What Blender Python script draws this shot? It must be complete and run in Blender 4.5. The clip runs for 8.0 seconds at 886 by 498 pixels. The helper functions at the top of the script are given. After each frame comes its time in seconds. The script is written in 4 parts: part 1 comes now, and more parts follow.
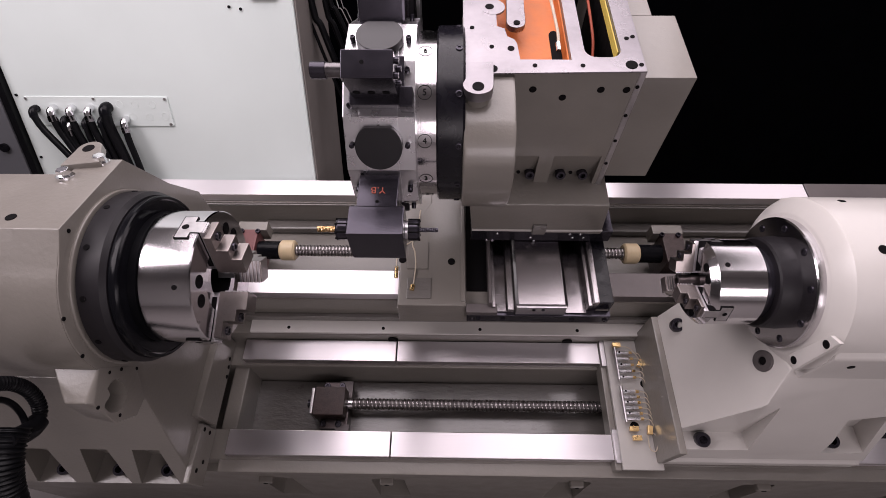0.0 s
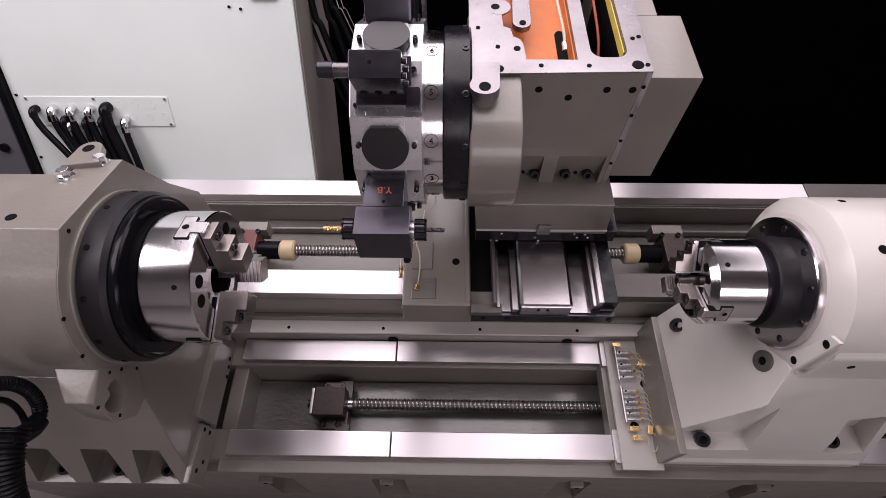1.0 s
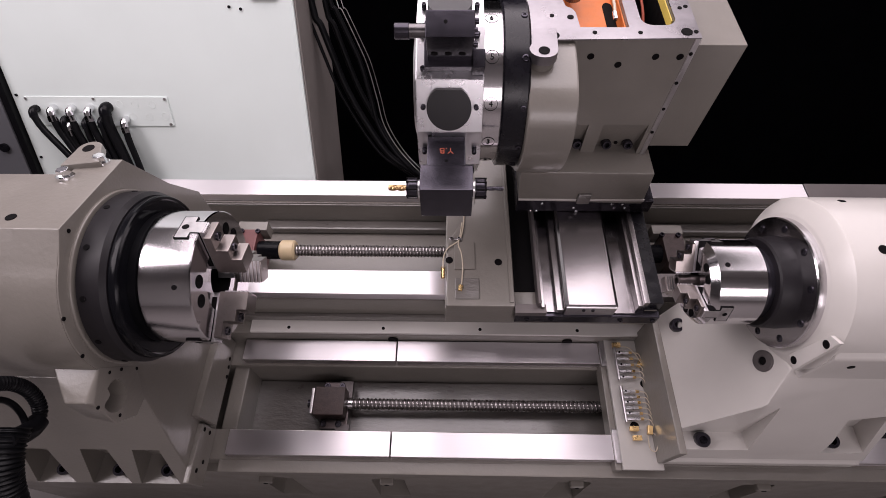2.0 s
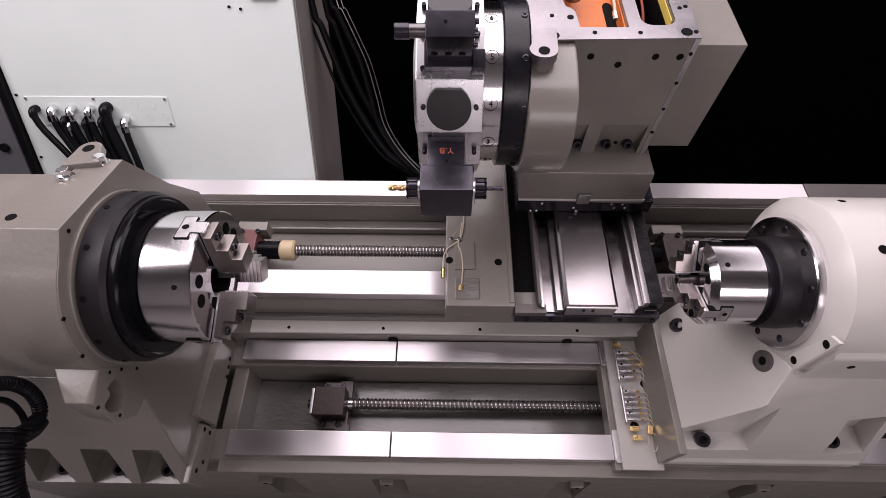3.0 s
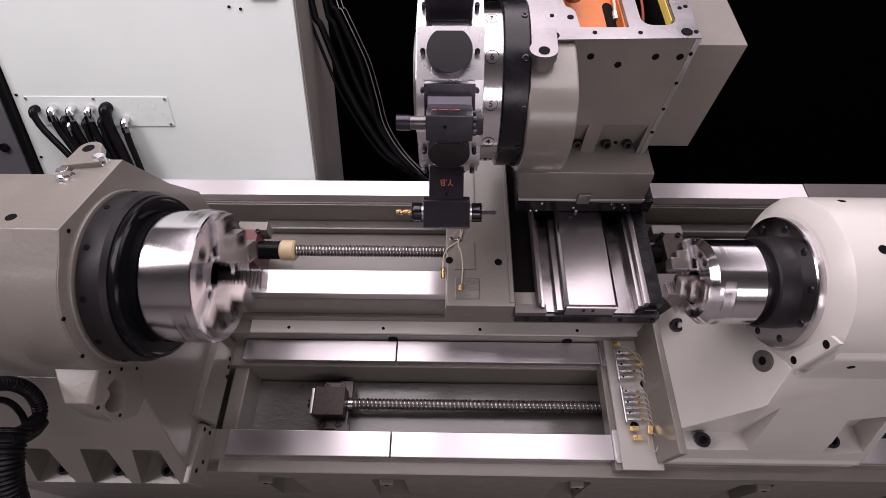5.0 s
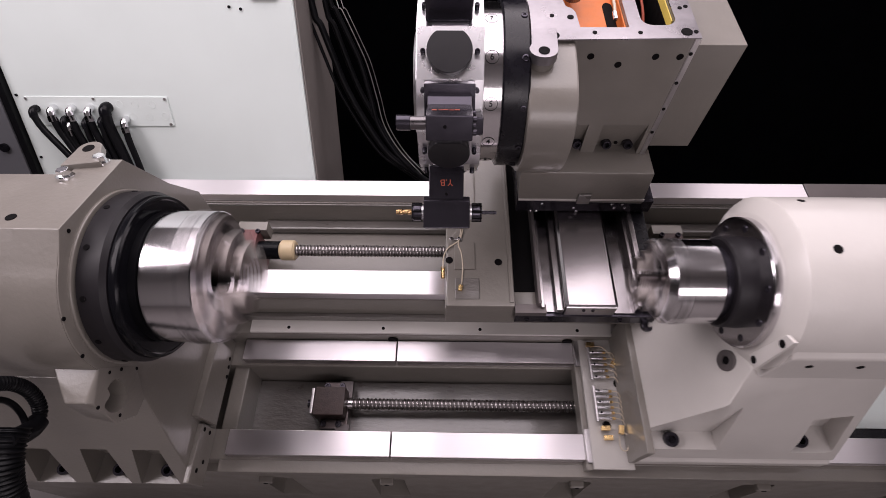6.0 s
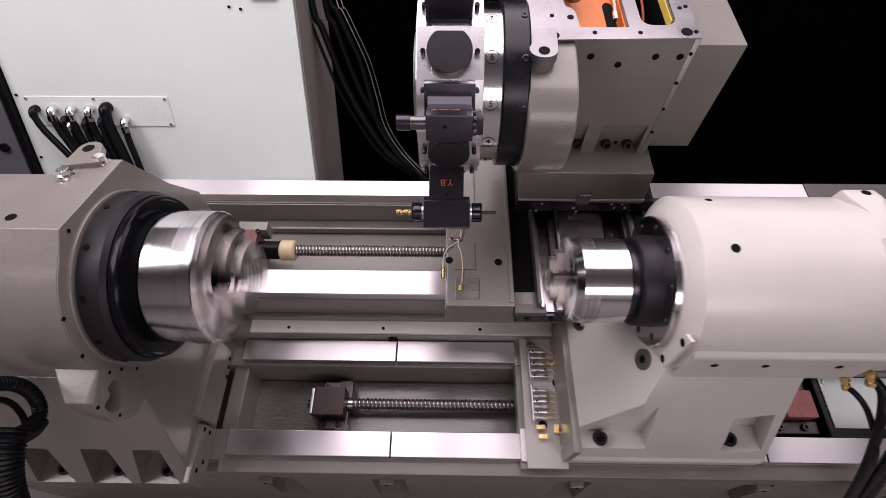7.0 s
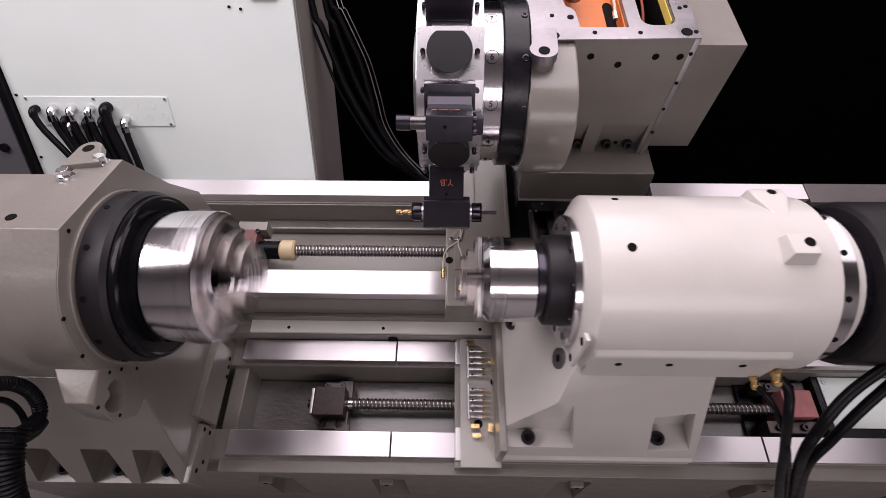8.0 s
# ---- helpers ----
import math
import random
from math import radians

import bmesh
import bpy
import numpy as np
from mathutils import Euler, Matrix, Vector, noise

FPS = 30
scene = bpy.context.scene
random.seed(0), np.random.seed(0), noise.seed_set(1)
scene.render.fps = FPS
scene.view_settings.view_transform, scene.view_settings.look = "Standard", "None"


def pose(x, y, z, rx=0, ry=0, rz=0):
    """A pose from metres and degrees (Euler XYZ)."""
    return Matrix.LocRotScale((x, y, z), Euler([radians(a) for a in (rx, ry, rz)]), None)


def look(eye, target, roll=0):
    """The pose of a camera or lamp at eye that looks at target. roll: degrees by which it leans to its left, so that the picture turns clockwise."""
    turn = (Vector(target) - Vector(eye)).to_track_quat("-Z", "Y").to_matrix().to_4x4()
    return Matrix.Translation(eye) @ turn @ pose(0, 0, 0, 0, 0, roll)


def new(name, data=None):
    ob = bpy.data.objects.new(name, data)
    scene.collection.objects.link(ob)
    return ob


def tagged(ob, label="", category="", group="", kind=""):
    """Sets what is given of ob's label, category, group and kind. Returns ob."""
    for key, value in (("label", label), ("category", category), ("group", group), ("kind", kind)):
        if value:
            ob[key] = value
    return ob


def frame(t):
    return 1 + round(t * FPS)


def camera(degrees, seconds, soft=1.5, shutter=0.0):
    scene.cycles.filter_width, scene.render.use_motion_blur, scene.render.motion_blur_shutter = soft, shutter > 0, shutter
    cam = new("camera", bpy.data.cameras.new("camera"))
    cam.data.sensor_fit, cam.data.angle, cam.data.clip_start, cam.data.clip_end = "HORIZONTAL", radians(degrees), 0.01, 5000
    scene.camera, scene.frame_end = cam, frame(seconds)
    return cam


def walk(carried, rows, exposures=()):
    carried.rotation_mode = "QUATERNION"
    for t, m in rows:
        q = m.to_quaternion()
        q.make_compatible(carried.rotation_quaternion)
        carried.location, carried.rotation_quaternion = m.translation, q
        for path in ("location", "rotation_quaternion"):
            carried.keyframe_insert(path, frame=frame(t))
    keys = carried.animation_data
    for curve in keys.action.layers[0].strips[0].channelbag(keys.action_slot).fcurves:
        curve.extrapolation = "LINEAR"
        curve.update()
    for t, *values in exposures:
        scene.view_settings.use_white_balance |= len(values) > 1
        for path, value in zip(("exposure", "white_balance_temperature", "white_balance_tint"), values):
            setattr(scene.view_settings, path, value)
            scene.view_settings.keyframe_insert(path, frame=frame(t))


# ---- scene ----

# The machine's own frame: x along the spindles, y up the bed's slope, z out of the bed. The bed leans back by 30 degrees.
BED = pose(0, 0, 1.15, 30)
cam = camera(83.16, 8.0, soft=0.5, shutter=0.7)
EYE = BED @ pose(-0.0737, -0.4543, 0.8715) @ pose(0, 0, 0, 30.93) @ pose(0, 0, 0, 0, 0.75) @ pose(0, 0, 0, 0, 0, 0.55)
walk(cam, [(0, EYE), (8, EYE)])

# ---- world and light ----
world = bpy.data.worlds.new("world")
scene.world = world
world.use_nodes = True
world.node_tree.nodes["Background"].inputs[0].default_value = (0.5, 0.5, 0.6, 1)
world.node_tree.nodes["Background"].inputs[1].default_value = 0.003


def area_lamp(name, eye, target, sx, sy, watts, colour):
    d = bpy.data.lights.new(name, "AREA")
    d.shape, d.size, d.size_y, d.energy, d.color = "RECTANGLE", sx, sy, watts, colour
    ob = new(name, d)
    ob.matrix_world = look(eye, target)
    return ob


area_lamp("ceiling_lamp", (-0.2, 0.1, 3.2), (-0.2, 0.1, 0), 2.6, 2.2, 76, (1.0, 0.885, 0.94))
area_lamp("ceiling_lamp", (2.35, 0.6, 3.2), (2.35, 0.6, 0), 1.3, 3.4, 24, (1.0, 0.885, 0.94))
# Unseen fill lamps, added to brighten the raked wall and low front faces.
area_lamp("side_fill", (-2.3, -0.9, 2.9), (0.5, 0.0, 1.1), 1.4, 1.4, 47, (1.0, 0.885, 0.94))
area_lamp("front_fill", (0.9, -2.6, 1.35), (0.5, 0.2, 0.7), 2.2, 0.8, 24, (1.0, 0.885, 0.94))
scene.view_settings.exposure = 0.0


# ---- materials ----
def material(name, colour, rough, metal=0.0, grain=30.0, vary=0.12, bump=0.05, bump_scale=400.0, stretch=(1, 1, 1), rough_vary=0.08, coat=0.0, specks=0.0, spec=0.5, across=0.0):
    m = bpy.data.materials.new(name)
    m.use_nodes = True
    t = m.node_tree
    n, l = t.nodes, t.links
    b = n["Principled BSDF"]
    co = n.new("ShaderNodeTexCoord")
    mp = n.new("ShaderNodeMapping")
    mp.inputs["Scale"].default_value = stretch
    l.new(co.outputs["Object"], mp.inputs["Vector"])
    n1 = n.new("ShaderNodeTexNoise")
    n1.inputs["Scale"].default_value, n1.inputs["Detail"].default_value = grain, 6
    l.new(mp.outputs[0], n1.inputs["Vector"])
    n0 = n.new("ShaderNodeTexNoise")
    n0.inputs["Scale"].default_value, n0.inputs["Detail"].default_value = 5.0, 3
    l.new(co.outputs["Object"], n0.inputs["Vector"])
    add = n.new("ShaderNodeMath")
    add.operation = "ADD"
    l.new(n1.outputs["Fac"], add.inputs[0])
    l.new(n0.outputs["Fac"], add.inputs[1])
    mr = n.new("ShaderNodeMapRange")
    mr.inputs["From Min"].default_value, mr.inputs["From Max"].default_value = 0.6, 1.4
    mr.inputs["To Min"].default_value, mr.inputs["To Max"].default_value = 1 - vary, 1 + vary
    l.new(add.outputs[0], mr.inputs["Value"])
    mx = n.new("ShaderNodeMix")
    mx.data_type, mx.blend_type = "RGBA", "MULTIPLY"
    mx.inputs[0].default_value = 1.0
    mx.inputs[6].default_value = (*colour, 1)
    l.new(mr.outputs[0], mx.inputs[7])
    out = mx.outputs[2]
    if specks:
        n3 = n.new("ShaderNodeTexNoise")
        n3.inputs["Scale"].default_value, n3.inputs["Detail"].default_value = 520.0, 3
        l.new(co.outputs["Object"], n3.inputs["Vector"])
        r3 = n.new("ShaderNodeMapRange")
        r3.inputs["From Min"].default_value, r3.inputs["From Max"].default_value = 0.62, 0.70
        r3.inputs["To Min"].default_value, r3.inputs["To Max"].default_value = 0.0, specks
        l.new(n3.outputs["Fac"], r3.inputs["Value"])
        m3 = n.new("ShaderNodeMix")
        m3.data_type = "RGBA"
        m3.inputs[7].default_value = (0.04, 0.03, 0.03, 1)
        l.new(r3.outputs[0], m3.inputs[0])
        l.new(out, m3.inputs[6])
        out = m3.outputs[2]
    l.new(out, b.inputs["Base Color"])
    rr = n.new("ShaderNodeMapRange")
    rr.inputs["From Min"].default_value, rr.inputs["From Max"].default_value = 0.3, 0.7
    rr.inputs["To Min"].default_value, rr.inputs["To Max"].default_value = max(0.02, rough - rough_vary), min(1, rough + rough_vary)
    l.new(n1.outputs["Fac"], rr.inputs["Value"])
    l.new(rr.outputs[0], b.inputs["Roughness"])
    b.inputs["Metallic"].default_value = metal
    b.inputs["Coat Weight"].default_value = coat
    b.inputs["Specular IOR Level"].default_value = spec
    b.inputs["Coat Roughness"].default_value = 0.15
    if across:      # grinding marks spread the gloss across their run
        tg = n.new("ShaderNodeTangent")
        tg.direction_type, tg.uv_map = "UV_MAP", "across"
        l.new(tg.outputs[0], b.inputs["Tangent"])
        b.inputs["Anisotropic"].default_value = across
    if bump:
        n2 = n.new("ShaderNodeTexNoise")
        n2.inputs["Scale"].default_value, n2.inputs["Detail"].default_value = bump_scale, 3
        l.new(mp.outputs[0], n2.inputs["Vector"])
        bp = n.new("ShaderNodeBump")
        bp.inputs["Strength"].default_value, bp.inputs["Distance"].default_value = bump, 0.002
        l.new(n2.outputs["Fac"], bp.inputs["Height"])
        l.new(bp.outputs[0], b.inputs["Normal"])
    return m


PAINT = material("grey_casting_paint", (0.178, 0.163, 0.145), 0.40, 0, 14, 0.10, 0.26, 110, coat=0.45)
PAINT_WHITE = material("pale_casting_paint", (0.56, 0.535, 0.51), 0.36, 0, 14, 0.05, 0.10, 90, coat=0.3)
PAINT_MID = material("grey_bracket_paint", (0.42, 0.40, 0.38), 0.40, 0, 14, 0.06, 0.10, 90, coat=0.3)
# Darker than the plain casting paint, after the trough floor's tone.
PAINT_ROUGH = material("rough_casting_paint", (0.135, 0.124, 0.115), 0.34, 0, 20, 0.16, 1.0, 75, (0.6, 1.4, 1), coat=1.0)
CABINET = material("white_powder_coat", (0.68, 0.745, 0.725), 0.5, 0, 8, 0.02, 0.06, 500)
CABINET_SIDE = material("cabinet_side_tone", (0.20, 0.18, 0.17), 0.5, 0, 8, 0.04, 0.06, 500)
CABINET_DARK = material("dark_cabinet_paint", (0.09, 0.09, 0.10), 0.5, 0, 8, 0.08, 0.05, 400)
GROUND = material("ground_steel", (0.68, 0.645, 0.67), 0.32, 1, 60, 0.012, 0.0, 300, (0.04, 8, 8), 0.002, across=0.9)
GROUND_X = material("cross_ground_steel", (0.38, 0.355, 0.365), 0.24, 1, 60, 0.02, 0.0, 60, (8, 0.04, 8), 0.012)
TURNED = material("turned_steel", (0.64, 0.62, 0.64), 0.13, 1, 60, 0.05, 0.035, 220, (8, 0.01, 0.01), 0.03)
STEEL = material("milled_steel", (0.50, 0.48, 0.49), 0.36, 1, 90, 0.15, 0.06, 300)
JAW = material("blasted_jaw_steel", (0.27, 0.24, 0.23), 0.30, 1.0, 120, 0.08, 0.03, 500, rough_vary=0.02, specks=0.35)
SCREW = material("oily_thread_steel", (0.34, 0.32, 0.32), 0.27, 1, 60, 0.1, 0.0)
STEEL_WORN = material("worn_steel", (0.12, 0.10, 0.10), 0.38, 0.85, 60, 0.25, 0.12, 220, specks=0.6)
BLOCK = material("oily_brown_steel", (0.055, 0.038, 0.036), 0.40, 0.0, 90, 0.5, 0.35, 260, specks=0.5, spec=0.25)
BRIGHT = material("bright_milled_steel", (0.68, 0.665, 0.69), 0.28, 1, 40, 0.02, 0.0, 300, rough_vary=0.015)
MOTTLED = material("scraped_milled_iron", (0.25, 0.235, 0.25), 0.36, 0.9, 22, 0.5, 0.12, 120, rough_vary=0.16)
OXIDE = material("black_oxide_steel", (0.050, 0.046, 0.058), 0.21, 0.75, 60, 0.08, 0.03, 300, rough_vary=0.04, spec=0.4)
BLACK = material("black_plastic", (0.005, 0.005, 0.0065), 0.17, 0, 60, 0.2, 0.0, 300, rough_vary=0.02, spec=0.12)
RUBBER = material("black_rubber", (0.004, 0.004, 0.005), 0.36, 0, 60, 0.2, 0.05, 300, spec=0.12)
# Black that stands for the shade inside holes, gaps and openings.
HOLE = material("hole_shade", (0.004, 0.0035, 0.004), 0.7, 0, 60, 0.2, 0.0, spec=0.08)
RING_GREY = material("dark_grey_paint", (0.012, 0.0105, 0.0125), 0.45, 0, 30, 0.1, 0.05, 200, spec=0.25)
DARK_STEEL = material("dark_tool_steel", (0.16, 0.15, 0.155), 0.34, 1, 60, 0.2, 0.05, 300)
STEEL_DULL = material("oily_dull_steel", (0.13, 0.115, 0.115), 0.5, 0.6, 30, 0.2, 0.06, 200)
RING_BLACK = material("black_turret_ring", (0.0065, 0.006, 0.009), 0.26, 0.0, 30, 0.15, 0.02, 300, spec=0.28)
ORANGE = material("orange_primer", (0.56, 0.155, 0.035), 0.5, 0, 30, 0.18, 0.25, 120)
YELLOW = material("yellow_primer", (0.62, 0.46, 0.10), 0.5, 0, 30, 0.15, 0.1, 200)
RED = material("red_marker", (0.36, 0.07, 0.035), 0.6, 0, 80, 0.3, 0.0)
RUST = material("red_oxide_casting", (0.42, 0.16, 0.16), 0.55, 0, 60, 0.2, 0.3, 150)
BEIGE = material("beige_nylon", (0.58, 0.46, 0.29), 0.4, 0, 30, 0.1, 0.04, 300)
BRASS = material("brass", (0.78, 0.55, 0.26), 0.28, 1, 60, 0.12, 0.05, 300)
GOLD = material("gold_coated_carbide", (0.52, 0.34, 0.17), 0.3, 1, 60, 0.1, 0.05, 300)
CLEAR_TUBE = material("pale_nylon_tube", (0.48, 0.41, 0.32), 0.3, 0, 60, 0.06, 0.0)
CHROME = material("chrome", (0.80, 0.80, 0.82), 0.12, 1, 60, 0.05, 0.0)
CHUTE = material("oily_ground_steel", (0.30, 0.28, 0.29), 0.2, 1, 40, 0.1, 0.02, 200, rough_vary=0.05)
INK = material("black_ink", (0.012, 0.012, 0.012), 0.7, 0, 60, 0.1, 0.0, spec=0.05)
PLUG = material("black_plug_plastic", (0.012, 0.011, 0.013), 0.33, 0, 60, 0.06, 0.03, 300, rough_vary=0.03, spec=0.38)
RUST_DULL = material("oily_red_oxide", (0.15, 0.055, 0.055), 0.42, 0.2, 60, 0.25, 0.2, 150)
WALL = material("pale_bounce_wall", (0.72, 0.70, 0.69), 0.8, 0, 3, 0.06, 0.05, 60)
FLOOR = material("grey_workshop_floor", (0.23, 0.215, 0.21), 0.6, 0, 6, 0.15, 0.1, 60, spec=0.3)
CURTAIN = material("black_drape", (0.0015, 0.0015, 0.002), 0.95, 0, 6, 0.2, 0.1, 60, spec=0.0)


# ---- mesh helpers ----
def finish(bm, bevel=0.0, segments=2):
    bmesh.ops.recalc_face_normals(bm, faces=bm.faces)
    if bevel:
        es = [e for e in bm.edges if len(e.link_faces) == 2 and e.calc_face_angle(0) > 0.6]
        bmesh.ops.bevel(bm, geom=es, offset=bevel, segments=segments, profile=0.5, affect="EDGES", clamp_overlap=True)
    for f in bm.faces:
        f.smooth = True
    for e in bm.edges:
        e.smooth = not (len(e.link_faces) == 2 and e.calc_face_angle(0) > 0.62)
    return bm


def part(name, bm, mat, parent=None, label="", bevel=0.0, kind=""):
    finish(bm, bevel)
    me = bpy.data.meshes.new(name)
    bm.to_mesh(me)
    bm.free()
    me.materials.append(mat)
    if mat is GROUND:
        uv = me.uv_layers.new(name="across")
        for k, lp in enumerate(me.loops):
            co = me.vertices[lp.vertex_index].co
            uv.data[k].uv = (co.y, -co.x)
    ob = new(name, me)
    if parent is not None:
        ob.parent = parent
    if bevel:
        flatten(ob)
    return tagged(ob, label=label, kind=kind)


def flatten(ob):
    """Keeps large faces flat beside their rounded edges."""
    mod = ob.modifiers.new("normals", "WEIGHTED_NORMAL")
    mod.keep_sharp, mod.weight = True, 100


def carve(ob, cutters):
    """Cuts solid bmeshes out of a part and keeps the result as its mesh."""
    ob.modifiers.clear()
    for bm in cutters:
        bmesh.ops.recalc_face_normals(bm, faces=bm.faces)
        me = bpy.data.meshes.new("cutter")
        bm.to_mesh(me)
        bm.free()
        tool = bpy.data.objects.new("cutter", me)
        scene.collection.objects.link(tool)
        tool.parent = ob.parent
        mod = ob.modifiers.new("cut", "BOOLEAN")
        mod.object, mod.solver, mod.operation = tool, "EXACT", "DIFFERENCE"
        bpy.context.view_layer.update()
        out = bpy.data.meshes.new_from_object(ob.evaluated_get(bpy.context.evaluated_depsgraph_get()))
        ob.modifiers.remove(mod)
        ob.data = out
        bpy.data.objects.remove(tool)
    bm = bmesh.new()
    bm.from_mesh(ob.data)
    for f in bm.faces:
        f.smooth = True
    for e in bm.edges:
        e.smooth = not (len(e.link_faces) == 2 and e.calc_face_angle(0) > 0.62)
    bm.to_mesh(ob.data)
    bm.free()
    flatten(ob)
    return ob


def thing(name, label, category, m=BED, group="", kind=""):
    ob = new(name)
    ob.empty_display_size = 0.05
    ob.matrix_world = m
    return tagged(ob, label, category, group, kind)


def box(x0, x1, y0, y1, z0, z1, bm=None):
    bm = bm or bmesh.new()
    v = [bm.verts.new((x, y, z)) for x in (x0, x1) for y in (y0, y1) for z in (z0, z1)]
    for q in ((0, 1, 3, 2), (4, 6, 7, 5), (0, 4, 5, 1), (2, 3, 7, 6), (0, 2, 6, 4), (1, 5, 7, 3)):
        bm.faces.new([v[i] for i in q])
    return bm


def prism(profile, a, b, axis="x", bm=None):
    """A profile drawn out from a to b: (y, z) along x, (x, z) along y or (x, y) along z."""
    bm = bm or bmesh.new()
    put = {"x": lambda p, t: (t, p[0], p[1]), "y": lambda p, t: (p[0], t, p[1]), "z": lambda p, t: (p[0], p[1], t)}[axis]
    lo = [bm.verts.new(put(p, a)) for p in profile]
    hi = [bm.verts.new(put(p, b)) for p in profile]
    n = len(profile)
    bm.faces.new(lo[::-1])
    bm.faces.new(hi)
    for i in range(n):
        j = (i + 1) % n
        bm.faces.new((lo[i], lo[j], hi[j], hi[i]))
    return bm


def hull(points, bm=None):
    bm = bm or bmesh.new()
    vs = [bm.verts.new(p) for p in points]
    r = bmesh.ops.convex_hull(bm, input=vs)
    bmesh.ops.delete(bm, geom=[g for g in set(r["geom_interior"]) if isinstance(g, bmesh.types.BMVert)], context="VERTS")
    bmesh.ops.dissolve_limit(bm, angle_limit=0.02, verts=bm.verts, edges=bm.edges)
    return bm


def axes(way):
    w = Vector(way).normalized()
    u = w.orthogonal().normalized()
    return u, w.cross(u), w


def turned(profile, origin=(0, 0, 0), way=(1, 0, 0), seg=64, bm=None, closed=False):
    """A body of revolution: profile of (distance along way, radius)."""
    bm = bm or bmesh.new()
    u, v, w = axes(way)
    o = Vector(origin)
    rings = []
    for d, r in profile:
        if r < 1e-6:
            rings.append([bm.verts.new(o + w * d)])
        else:
            rings.append([bm.verts.new(o + w * d + (u * math.cos(k * math.tau / seg) + v * math.sin(k * math.tau / seg)) * r) for k in range(seg)])
    pairs = list(zip(rings, rings[1:])) + ([(rings[-1], rings[0])] if closed else [])
    for a, b in pairs:
        for k in range(seg):
            j = (k + 1) % seg
            if len(a) == 1 and len(b) > 1:
                bm.faces.new((a[0], b[k], b[j]))
            elif len(b) == 1 and len(a) > 1:
                bm.faces.new((a[k], b[0], a[j]))
            elif len(a) > 1:
                bm.faces.new((a[k], b[k], b[j], a[j]))
    return bm


def rod(a, b, r, seg=24, bm=None, chamfer=0.0):
    a, b = Vector(a), Vector(b)
    n = (b - a).length
    c = chamfer
    prof = [(0, 0), (0, r - c), (c, r), (n - c, r), (n, r - c), (n, 0)] if c else [(0, 0), (0, r), (n, r), (n, 0)]
    return turned(prof, a, b - a, seg, bm)


def tube(points, r, seg=16, bm=None, step=0.012, ribs=0.0, pitch=0.008):
    """A smooth hose through points."""
    bm = bm or bmesh.new()
    seg = max(seg, 14) if r > 0.003 else seg
    P = [Vector(p) for p in points]
    Q = [P[0] * 2 - P[1]] + P + [P[-1] * 2 - P[-2]]
    line = []
    for i in range(1, len(Q) - 2):
        n = max(3, int((Q[i + 1] - Q[i]).length / step))
        for k in range(n):
            t = k / n
            a, b, c, d = Q[i - 1], Q[i], Q[i + 1], Q[i + 2]
            line.append(0.5 * ((2 * b) + (c - a) * t + (2 * a - 5 * b + 4 * c - d) * t * t + (3 * b - a - 3 * c + d) * t ** 3))
    line.append(P[-1])
    u = None
    rings = []
    run = 0.0
    for i, p in enumerate(line):
        w = (line[min(i + 1, len(line) - 1)] - line[max(i - 1, 0)]).normalized()
        u = (u - w * u.dot(w)).normalized() if u else w.orthogonal().normalized()
        v = w.cross(u)
        if i:
            run += (p - line[i - 1]).length
        rr = r * (1 + ribs * math.cos(run / pitch * math.tau)) if ribs else r
        rings.append([bm.verts.new(p + (u * math.cos(k * math.tau / seg) + v * math.sin(k * math.tau / seg)) * rr) for k in range(seg)])
    for a, b in zip(rings, rings[1:]):
        for k in range(seg):
            bm.faces.new((a[k], a[(k + 1) % seg], b[(k + 1) % seg], b[k]))
    bm.faces.new(rings[0][::-1])
    bm.faces.new(rings[-1])
    return bm


def dot_hole(at, way, r, parent, name="screw_hole", depth=0.0009):
    """A tapped hole as a black disc, its inner shade put into the colour."""
    bm = turned([(-0.001, r * 1.08), (depth, r * 1.05), (depth, r), (depth * 0.8, 0)], at, way, 16)
    return part(name, bm, HOLE, parent)


def cap_screw(at, way, r, h, parent, mat=None, name="cap_screw", seg=20):
    """A socket-head cap screw with its hexagon recess."""
    bm = turned([(0, 0), (0, r), (h * 0.85, r), (h, r * 0.88), (h, r * 0.52)], at, way, seg)
    u, v, w = axes(way)
    o = Vector(at) + w * h
    top = [bm.verts.new(o + (u * math.cos(k * math.tau / 6) + v * math.sin(k * math.tau / 6)) * r * 0.52) for k in range(6)]
    low = [bm.verts.new(p.co - w * h * 0.55) for p in top]
    for k in range(6):
        bm.faces.new((top[k], top[(k + 1) % 6], low[(k + 1) % 6], low[k]))
    bm.faces.new(low)
    return part(name, bm, mat or OXIDE, parent)


def lettering(text, size, m, mat, parent, name="lettering", thick=0.0004):
    cu = bpy.data.curves.new(name, "FONT")
    cu.body, cu.size, cu.align_x, cu.align_y, cu.extrude = text, size, "CENTER", "CENTER", thick
    tmp = bpy.data.objects.new(name, cu)
    scene.collection.objects.link(tmp)
    me = bpy.data.meshes.new_from_object(tmp)
    bpy.data.objects.remove(tmp)
    me.transform(m)
    me.materials.clear()
    me.materials.append(mat)
    ob = new(name, me)
    ob.parent = parent
    return ob


def ring_points(cy, cz, r, a0, a1, n):
    return [(cy + r * math.cos(radians(a0 + (a1 - a0) * k / n)), cz + r * math.sin(radians(a0 + (a1 - a0) * k / n))) for k in range(n + 1)]


